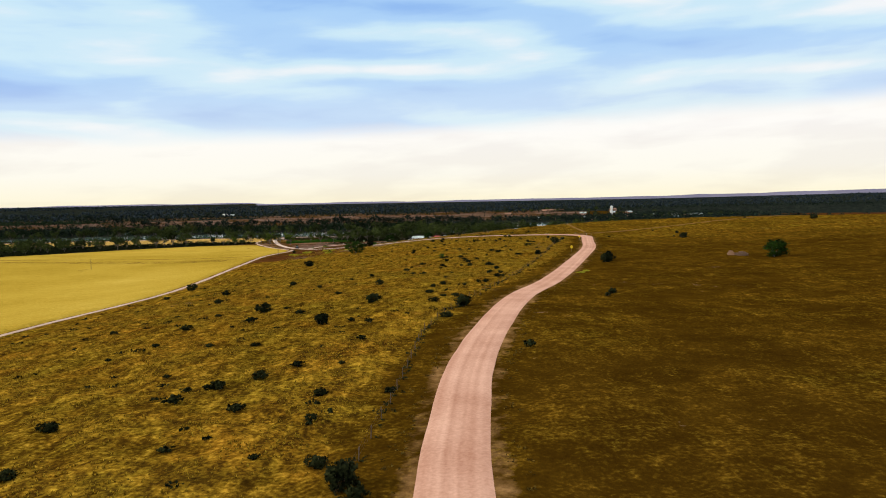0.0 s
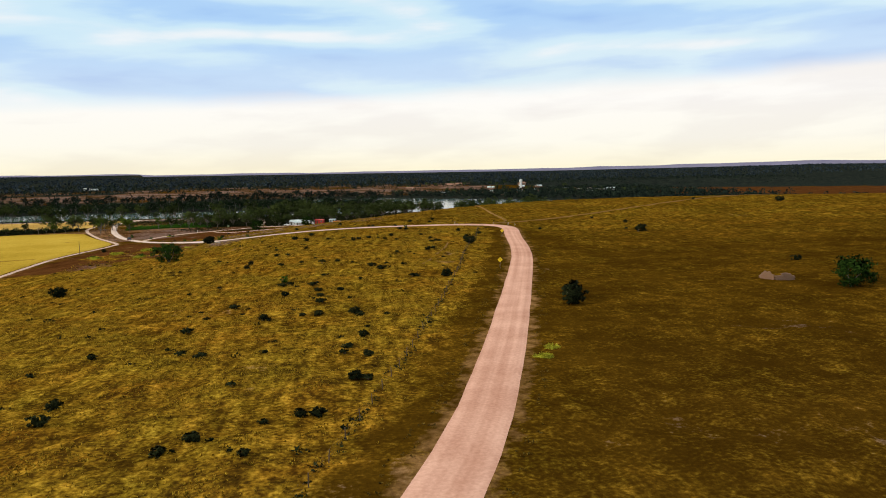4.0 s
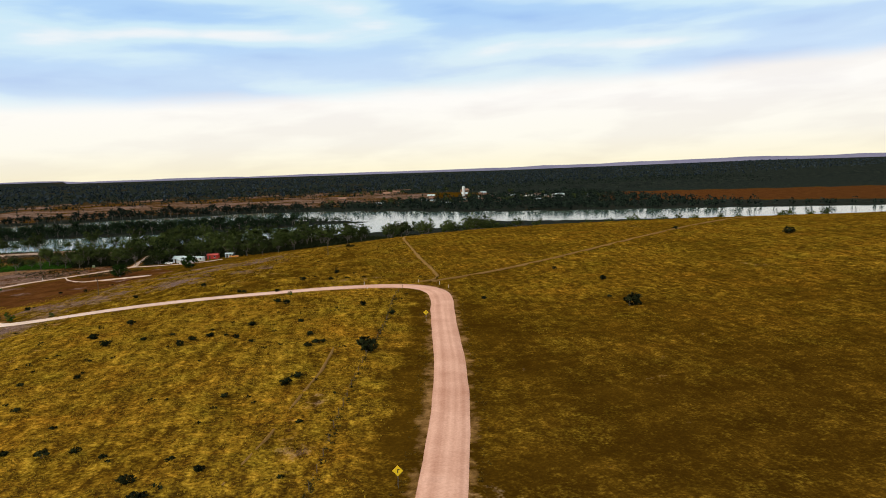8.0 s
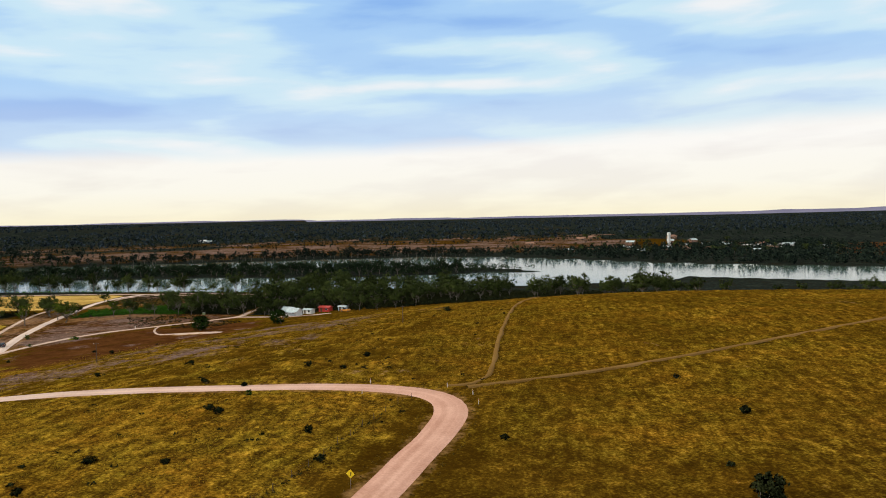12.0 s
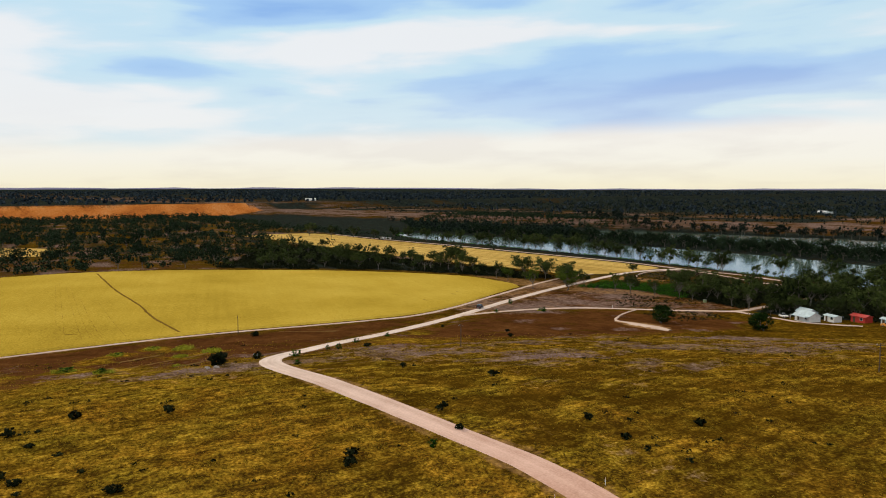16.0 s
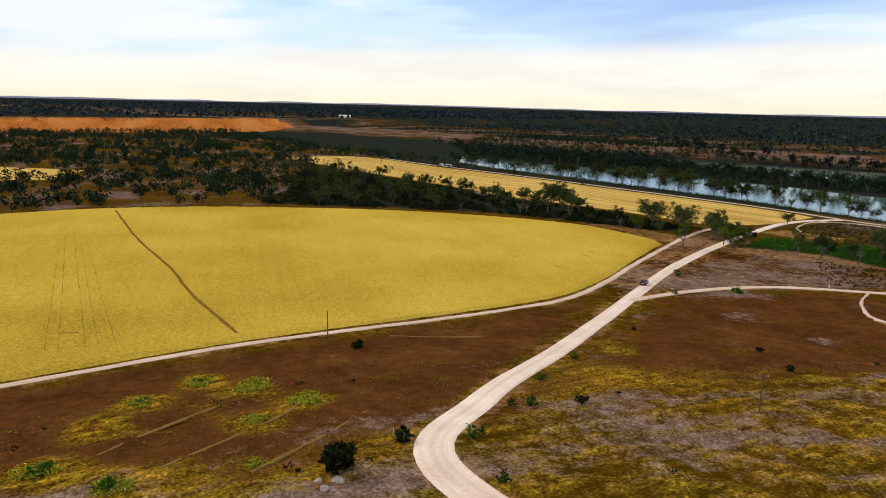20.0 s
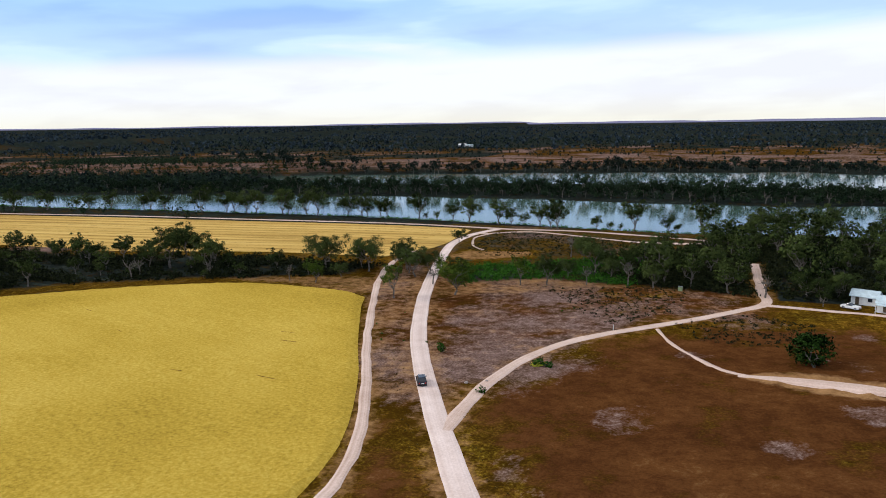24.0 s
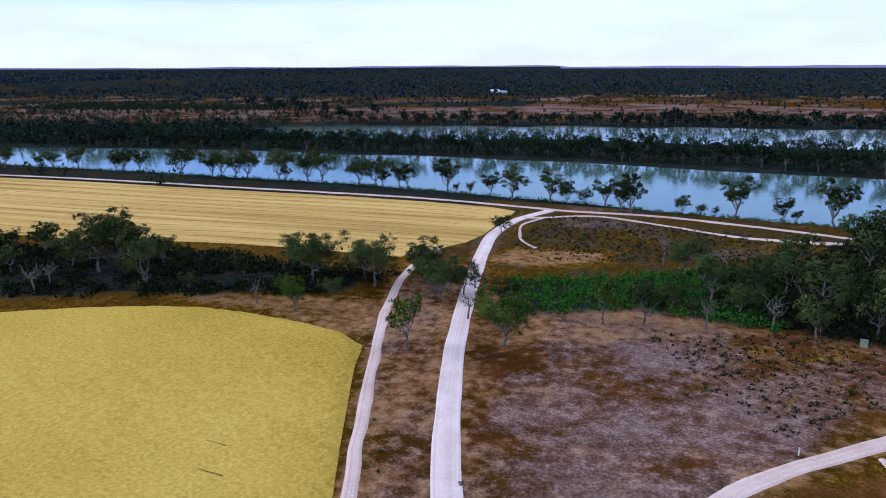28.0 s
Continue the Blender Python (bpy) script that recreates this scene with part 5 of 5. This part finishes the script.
for pts in ([(-190, 704), (-183, 703)], [(-208, 741), (-203, 741)], [(-203, 733), (-197, 733)], [(-293, 742), (-289, 741)], [(-215, 700), (-211, 700)], [(-260, 725), (-257, 724)], [(-171, 517), (-173, 512)], [(-240, 478), (-243, 470), (-238, 466)]):
    tagged(new("bare_gap", strip("bare_gap", pts, lambda d: 0.5 + 0 * d, CRACK, 0.80, 4, 1.0, 0.4, 23)), "short bare gap in the standing grain", "track", kind="structure")

south, north_side = [(-240, 872), (-309, 862), (-380, 843), (-453, 838), (-600, 825), (-759, 814)], [(-234, 966), (-300, 966), (-400, 955), (-500, 945), (-640, 924), (-795, 905)]
for k in range(1, 12):
    row = [(a + (c - a) * k / 12, b + (d - b) * k / 12) for (a, b), (c, d) in zip(south, north_side)]
    tagged(new("stubble_row", strip("stubble_row", row, lambda d: 0.55 + 0.3 * np.sin(d * 0.05 + k), CRACK, 0.40, 2, 5.0, 0.22, 41 + k)), "brown furrow between cut rows of stubble", "furrow", kind="structure")
for a, b in (((-158, 508), (-350, 528)), ((-157, 511), (-349, 530)), ((-155, 517), (-348, 533)), ((-154, 520), (-347, 535)), ((-153, 524), (-300, 534)), ((-152, 533), (-258, 539))):
    row = [(a[0] + (b[0] - a[0]) * f, a[1] + (b[1] - a[1]) * f) for f in (0, 0.33, 0.66, 1)]
    tagged(new("wheel_line", strip("wheel_line", row, lambda d: 0.55 + 0 * d, CRACK, 0.78, 2, 3.0, 0.2, 61)), "faint wheel line pressed through the standing grain", "track", kind="structure")

# ---- built things ----
def marker_post(u, v, turn):
    ob = thing("marker_post", "white roadside marker post with red reflector", "post", at(u, v), turn, "marker posts")
    part("post", box(-0.06, -0.02, -0.3, 0.06, 0.02, 1.0, 0.008), WHITE, ob)
    part("reflector", box(-0.04, -0.032, 0.78, 0.04, -0.02, 0.9, 0.004), LAMP_RED, ob)


for u, v, turn in ((104.5, 560, 20), (112, 553, -30), (114, 544, -70), (82, 552.5, 10), (82, 564, 5), (-64, 556, 40)):
    marker_post(u, v, turn)


def warning_sign(u, v, turn):
    """A yellow diamond with a bent black bar on a steel post."""
    ob = thing("warning_sign", "yellow diamond warning sign on a steel post", "road sign", at(u, v), turn, "warning signs")
    part("post", rod((0, 0, -0.4), (0, 0, 2.1), 0.03, 0.03), STEEL, ob)
    bm = box(-0.45, -0.045, -0.45, 0.45, -0.03, 0.45, 0.01)
    bmesh.ops.transform(bm, matrix=pose(0, 0, 2.1, 0, 45, 0), verts=bm.verts)
    plate = part("plate", bm, YELLOW, ob)
    bm = box(-0.05, -0.06, 1.85, 0.05, -0.046, 2.2, 0.005)
    box(-0.05, -0.06, 2.2, 0.22, -0.046, 2.3, 0.005, bm)
    part("symbol", bm, BLACK, plate)


warning_sign(94, 488, -12)
warning_sign(67, 369, -14)
chevron = thing("chevron_board", "white board with black chevron at the road bend", "road sign", at(-59.5, 555.5), 150)
part("post", rod((0, 0, -0.3), (0, 0, 1.0), 0.03, 0.03), STEEL, chevron)
board = part("board", box(-0.35, -0.05, 0.7, 0.35, -0.03, 1.3, 0.008), WHITE, chevron)
arrow = bmesh.new()
for tilt, low in ((35, 0.78), (-35, 1.0)):
    slab = bmesh.ops.create_cube(arrow, size=1, matrix=pose(0, -0.056, low + 0.11, 0, tilt, 0) @ Matrix.Diagonal((0.42, 0.01, 0.10, 1)))
part("chevron", arrow, BLACK, board)


def power_pole(u, v, tall, arm=True, turn=0.0):
    ob = thing("power_pole", "slender weathered timber pole standing alone", "pole", at(u, v), turn, "timber poles")
    part("pole", rod((0, 0, -0.6), (0, 0, tall), 0.13, 0.09, 10), WOOD, ob)
    if arm:
        bar = part("crossarm", box(-0.7, -0.06, tall - 0.55, 0.7, 0.06, tall - 0.42, 0.01), WOOD, ob)
        for k in (-0.6, 0.6):
            part("insulator", rod((k, 0, tall - 0.42), (k, 0, tall - 0.25), 0.05, 0.035), WHITE, bar)


for u, v, tall, arm in ((-134, 574, 6.0, False), (-36, 620, 6.0, True), (-238, 477, 6.5, False), (73, 680, 6.0, True)):
    power_pole(u, v, tall, arm, 30)

FENCE = [(-11, 40), (-10, 64), (-9, 75), (-7, 96), (-5, 129), (-3, 150), (7, 189), (22, 242), (40, 312), (54, 372), (60, 401), (68, 438), (80, 484), (90, 532), (96, 549)]
fence = thing("fence", "old wire fence with weathered timber posts", "fence")
stakes = glide(FENCE, 6.5)
post_mesh = None
tops = []
for u, v in stakes:
    x, y, z = at(u, v)
    if post_mesh is None:
        bm = rod((0, 0, -0.3), (0, 0, 1.15), 0.055, 0.045, 7)
        post = part("post", bm, WOOD, fence)
        post_mesh = post.data
    else:
        post = part("post", post_mesh, None, fence)
    post.matrix_basis = pose(x, y, z, random.uniform(-4, 4), random.uniform(-4, 4), random.uniform(0, 90))
    tops.append(Vector((x, y, z)))
for up in (0.35, 0.7, 1.05):
    bm = bmesh.new()
    for a, b in zip(tops, tops[1:]):
        rod(a + Vector((0, 0, up)), b + Vector((0, 0, up)), 0.004, 0.004, 4, bm)
    part("wire", bm, WOOD, fence)
line = np.array(stakes)
spot = np.random.RandomState(121).randint(0, len(line) - 1, 420)
along = np.random.RandomState(122).uniform(0, 1, (420, 1))
low_growth("fence_weeds", "dark dry weeds grown up along the fence line", line[spot] * (1 - along) + line[spot + 1] * along + np.random.RandomState(123).normal(size=(420, 2)) * 0.5, 124, 0.15, 0.42, 1.3, LEAF_DARK, 9, 0.12)

for u, v, size in ((-137, 718, 0.55), (-132.5, 720.5, 0.5), (-52, 540, 0.9), (-50, 537, 0.7), (-53.5, 537.5, 0.6)):
    bm = bmesh.new()
    bmesh.ops.create_icosphere(bm, subdivisions=2, radius=1.0)
    for vert in bm.verts:
        vert.co *= 0.8 + 0.35 * noise.noise(vert.co * 1.3 + Vector((u, v, 0)))
        vert.co.z *= 0.6
    rock = thing("limestone_rock", "pale rough limestone rock lying on dry soil", "rock", at(u, v, size * 0.12), random.uniform(0, 360), "loose rocks", data=None)
    stone = part("stone", bm, plain("limestone", (0.20, 0.16, 0.13), (0.40, 0.34, 0.29)), rock)
    stone.scale = (size, size, size)

# ruined stone hut: two low broken walls of loose courses
ruin = thing("stone_ruin", "roofless ruin of rough ochre stone walls", "ruin", at(136, 326), 12)
stone_meshes = []
for s in range(5):
    bm = box(-0.26, -0.17, -0.12, 0.26, 0.17, 0.12, 0.035)
    for vert in bm.verts:
        vert.co += Vector((random.uniform(-0.03, 0.03), random.uniform(-0.03, 0.03), random.uniform(-0.02, 0.02)))
    me = bpy.data.meshes.new("stone")
    bm.to_mesh(me)
    bm.free()
    me.materials.append(STONE)
    stone_meshes.append(me)
for (ax, ay), (bx, by), high in (((-2.6, -1.8), (2.6, -1.8), 7), ((-2.6, -1.8), (-2.6, 2.2), 8), ((2.6, -1.8), (2.6, 1.6), 5), ((-2.6, 2.2), (0.4, 2.2), 4)):
    length = math.hypot(bx - ax, by - ay)
    turn = math.degrees(math.atan2(by - ay, bx - ax))
    for course in range(high):
        k = 0.27 + 0.26 * (course % 2)
        while k < length:
            edge = min(k, length - k) / length
            if course < high * (0.45 + edge * 1.3 + random.uniform(-0.2, 0.25)):
                stone = part("stone", random.choice(stone_meshes), None, ruin)
                stone.matrix_basis = pose(ax + (bx - ax) * k / length, ay + (by - ay) * k / length, 0.10 + course * 0.235, random.uniform(-2, 2), random.uniform(-2, 2), turn + random.uniform(-3, 3))
            k += 0.53


def house(name, label, u, v, turn, long, deep, tall, wall, roof_stuff, pitch=0.28, porch=False, doors=1, up=0.0):
    """A small gabled house with overhanging roof, windows with frames, and a door."""
    ob = thing(name, label, "house", at(u, v, up), turn)
    bm = box(-long / 2, -deep / 2, -0.5, long / 2, deep / 2, tall)
    part("wall", bm, wall, ob)
    ridge = tall + deep / 2 * pitch * 2
    for s in (-1, 1):
        bm = bmesh.new()
        o = 0.45
        lows = [Vector((k * (long / 2 + o), s * (deep / 2 + o), tall - o * pitch * 2 + 0.02)) for k in (-1, 1)]
        highs = [Vector((k * (long / 2 + o), 0, ridge + 0.02)) for k in (1, -1)]
        ring = [bm.verts.new(p) for p in lows + highs]
        face = bm.faces.new(ring)
        made = bmesh.ops.extrude_face_region(bm, geom=[face])
        for g in made["geom"]:
            if isinstance(g, bmesh.types.BMVert):
                g.co.z += 0.10
        bmesh.ops.recalc_face_normals(bm, faces=bm.faces)
        part("roof", bm, roof_stuff, ob)
    for k in (-1, 1):
        bm = bmesh.new()
        tri = [bm.verts.new((k * long / 2, -deep / 2, tall)), bm.verts.new((k * long / 2, deep / 2, tall)), bm.verts.new((k * long / 2, 0, ridge))]
        back = [bm.verts.new((k * (long / 2 - 0.15), p.co.y, p.co.z)) for p in tri]
        bm.faces.new(tri), bm.faces.new(back[::-1])
        for i in range(3):
            bm.faces.new((tri[i], back[i], back[(i + 1) % 3], tri[(i + 1) % 3]))
        bmesh.ops.recalc_face_normals(bm, faces=bm.faces)
        part("gable", bm, wall, ob)
    count = max(2, int(long / 3.2))
    for s in (-1, 1):
        for k in range(count):
            x = -long / 2 + long * (k + 0.5) / count
            y = s * (deep / 2 + 0.03)
            if s < 0 and k < doors:
                part("door", box(x - 0.45, y - 0.03, 0.0, x + 0.45, y + 0.03, 2.05, 0.01), WOOD, ob)
                continue
            window = part("window", box(x - 0.6, y - 0.03, 0.95, x + 0.6, y + 0.03, 2.05, 0.01), WHITE, ob)
            part("pane", box(x - 0.52, y - 0.05, 1.03, x + 0.52, y + 0.05, 1.97), GLASS, window)
    if porch:
        part("porch_roof", box(-long / 2, -deep / 2 - 2.4, 2.1, long / 2, -deep / 2 - 0.4, 2.2, 0.02), roof_stuff, ob)
        for k in (-1, 0, 1):
            part("porch_post", box(k * (long / 2 - 0.15) - 0.06, -deep / 2 - 2.3, -0.3, k * (long / 2 - 0.15) + 0.06, -deep / 2 - 2.18, 2.1), WHITE, ob)
    return ob


house("camp_house", "low white cabin with pale blue metal roof and porch", -25, 827, -20, 7.5, 5.0, 2.4, WHITE, GREY_ROOF, porch=True)
house("camp_house", "white cabin with pale metal roof behind another", -32, 839, -20, 6.0, 4.5, 2.4, WHITE, GREY_ROOF)
house("camp_annexe", "low white annexe with flat pale blue roof", -17, 836, -20, 5.0, 3.5, 2.2, WHITE, GREY_ROOF, 0.12)
house("red_shed", "dark red painted metal shed at the camp", -8, 846, -15, 6.0, 4.0, 2.4, RED, RED, 0.15)
house("camp_shed", "small pale blue shed at the camp", 4, 847, -10, 4.0, 3.0, 2.2, GREY_ROOF, GREY_ROOF, 0.15)
house("farmhouse", "distant white farmhouse on the red rise", -589, 1929, 10, 12, 7, 2.8, WHITE, WHITE, 0.2)
house("farm_shed", "distant low white shed by a farmhouse", -566, 1912, 5, 8, 6, 2.4, WHITE, GREY_ROOF, 0.15)
house("plateau_house", "distant white house above the orange cliff", -1724, 1316, 60, 22, 10, 3.5, WHITE, WHITE, 0.2)
house("long_shed", "long white packing shed across the river", 516, 1590, 8, 22, 9, 4.2, WHITE, WHITE, 0.16)
house("long_shed", "long pale shed with open yard across the river", 590, 1640, 6, 18, 8, 3.8, WHITE, GREY_ROOF, 0.16)
for u, v in scattered([(120, 1560), (300, 1500), (520, 1470), (640, 1560), (560, 1720), (300, 1790), (150, 1700)], 30, 26, 121):
    style = random.choice(((STONE, GREY_ROOF, "pale stone"), (BRICK, GREY_ROOF, "reddish"), (STONE, BRICK, "ochre"), (BRICK, BRICK, "brick")))
    tagged(house("town_house", f"small {style[2]} house in the town across the river", u, v, random.uniform(-40, 40), random.uniform(8, 13), random.uniform(6, 8), 2.8, style[0], style[1]), group="town houses")
for u, v in scattered([(100, 1540), (300, 1470), (520, 1450), (700, 1500), (640, 1740), (300, 1820), (120, 1730)], 70, 15, 122):
    plant("wood_gum", u, v, random.uniform(0.45, 0.85), random.uniform(0, 360), 0.1, "trees among the town houses")

tower = thing("water_tower", "tall white concrete water tower above the town", "tower", at(402, 1688))
part("shaft", rod((0, 0, -1), (0, 0, 13.5), 2.3, 1.9, 20), WHITE, tower)
part("tank", rod((0, 0, 13.5), (0, 0, 17.0), 2.5, 2.5, 20), WHITE, tower)
part("cap", rod((0, 0, 17.0), (0, 0, 17.8), 2.6, 0.6, 20), GREY_ROOF, tower)

for u, v, turn in ((-640, 932, 20), (-628, 935, 35)):
    van = thing("caravan", "white caravan parked on the river bank", "caravan", at(u, v), turn, "caravans")
    part("body", box(-2.6, -1.1, 0.45, 2.6, 1.1, 2.6, 0.25), WHITE, van)
    for k in (-1.4, 0.4):
        part("window", box(k, -1.13, 1.35, k + 1.1, -1.09, 2.05), GLASS, van)
    for s in (-1, 1):
        part("wheel", rod((0.1, s * 0.95, 0.33), (0.1, s * 1.12, 0.33), 0.33, 0.33, 16), RUBBER, van)
    part("drawbar", rod((2.5, 0, 0.5), (3.7, 0, 0.45), 0.06, 0.05), STEEL, van)

bin_box = thing("bin_enclosure", "pale green metal bin on the flat", "bin", at(-94, 841))
part("body", box(-0.6, -0.5, 0.0, 0.6, 0.5, 1.25, 0.03), plain("faded_green_paint", (0.22, 0.27, 0.12), (0.36, 0.42, 0.22)), bin_box)
part("lid", box(-0.64, -0.54, 1.25, 0.64, 0.54, 1.33, 0.02), STEEL, bin_box)
peg = thing("white_post", "short white post beside the side track", "post", at(-110, 779))
part("post", box(-0.09, -0.09, -0.2, 0.09, 0.09, 1.15, 0.02), WHITE, peg)
part("cap", box(-0.11, -0.11, 1.15, 0.11, 0.11, 1.2, 0.01), STEEL, peg)


def vehicle(name, label, u, v, turn, paint, long, wide, tall, tray=False):
    """A car: lofted body, glazed cabin, wheels with rims, lamps, mirrors, bumpers and a plate of plain bars."""
    ob = thing(name, label, "car", at(u, v, 0.14), turn)

    def loft(sections, material, label_="", name_="body"):
        bm = bmesh.new()
        rings = []
        for y, half, low, high, tuck in sections:
            rings.append([bm.verts.new(p) for p in ((-half, y, low), (-half * 1.0, y, (low + high) / 2), (-half * tuck, y, high), (half * tuck, y, high), (half, y, (low + high) / 2), (half, y, low))])
        for a, b in zip(rings, rings[1:]):
            for i in range(6):
                bm.faces.new((a[i], a[(i + 1) % 6], b[(i + 1) % 6], b[i]))
        bm.faces.new(rings[0]), bm.faces.new(rings[-1][::-1])
        bmesh.ops.recalc_face_normals(bm, faces=bm.faces)
        bmesh.ops.bevel(bm, geom=list(bm.edges), offset=0.03, segments=2, affect="EDGES")
        return part(name_, bm, material, ob, label_)

    w, h = wide / 2, tall
    body = loft([(-long / 2, w * 0.90, 0.35, h * 0.55, 0.92), (-long * 0.42, w, 0.25, h * 0.60, 0.94), (long * 0.20, w, 0.25, h * 0.58, 0.94), (long * 0.42, w * 0.97, 0.25, h * 0.53, 0.92), (long / 2, w * 0.86, 0.33, h * 0.46, 0.90)], paint)
    back = -long * 0.10 if tray else -long * 0.46
    loft([(back, w * 0.92, h * 0.57, h * 0.62, 0.9), (back + long * 0.10, w * 0.90, h * 0.57, h * 0.985, 0.82), (long * 0.06, w * 0.90, h * 0.57, h, 0.82), (long * 0.24, w * 0.92, h * 0.55, h * 0.60, 0.92)], GLASS, "dark glazed cabin", "cabin")
    part("roof", box(-w * 0.74, back + long * 0.12, h * 0.99, w * 0.74, long * 0.05, h * 1.025, 0.02), paint, ob)
    for s in (-1, 1):
        for y in (-long * 0.31, long * 0.31):
            wheel = part("wheel", rod((s * (w - 0.20), y, 0.32), (s * (w + 0.02), y, 0.32), 0.33, 0.33, 18), RUBBER, ob)
            part("rim", rod((s * (w + 0.0), y, 0.32), (s * (w + 0.035), y, 0.32), 0.20, 0.18, 12), STEEL, wheel)
        part("tail_lamp", box(s * w * 0.66 - 0.10, -long / 2 - 0.03, h * 0.38, s * w * 0.66 + 0.10, -long / 2 + 0.08, h * 0.54, 0.015), LAMP_RED, ob)
        part("headlamp", box(s * w * 0.62 - 0.14, long / 2 - 0.10, h * 0.34, s * w * 0.62 + 0.14, long / 2 + 0.02, h * 0.43, 0.015), LAMP_CLEAR, ob)
        part("mirror", box(s * (w + 0.09) - 0.09, long * 0.16, h * 0.58, s * (w + 0.09) + 0.09, long * 0.21, h * 0.68, 0.02), paint, ob)
        part("roof_rail", rod((s * w * 0.66, back + long * 0.14, h * 1.05), (s * w * 0.66, long * 0.03, h * 1.05), 0.02, 0.02), STEEL, ob)
    part("bumper", box(-w * 0.9, -long / 2 - 0.08, 0.30, w * 0.9, -long / 2 + 0.06, 0.50, 0.03), BLACK, ob)
    plate = part("number_plate", box(-0.24, -long / 2 - 0.09, h * 0.40, 0.24, -long / 2 - 0.03, h * 0.47), WHITE, ob)
    return ob


vehicle("car", "dark grey sport utility car on the gravel road", -147.5, 714, 29, CAR_PAINT, 4.3, 1.8, 1.62)
vehicle("parked_car", "white utility vehicle parked at the camp", -38, 828, 60, WHITE, 4.6, 1.8, 1.6, True)
vehicle("parked_truck", "orange utility truck parked at the camp", 8, 838, 80, ORANGE, 5.2, 2.0, 2.0, True)
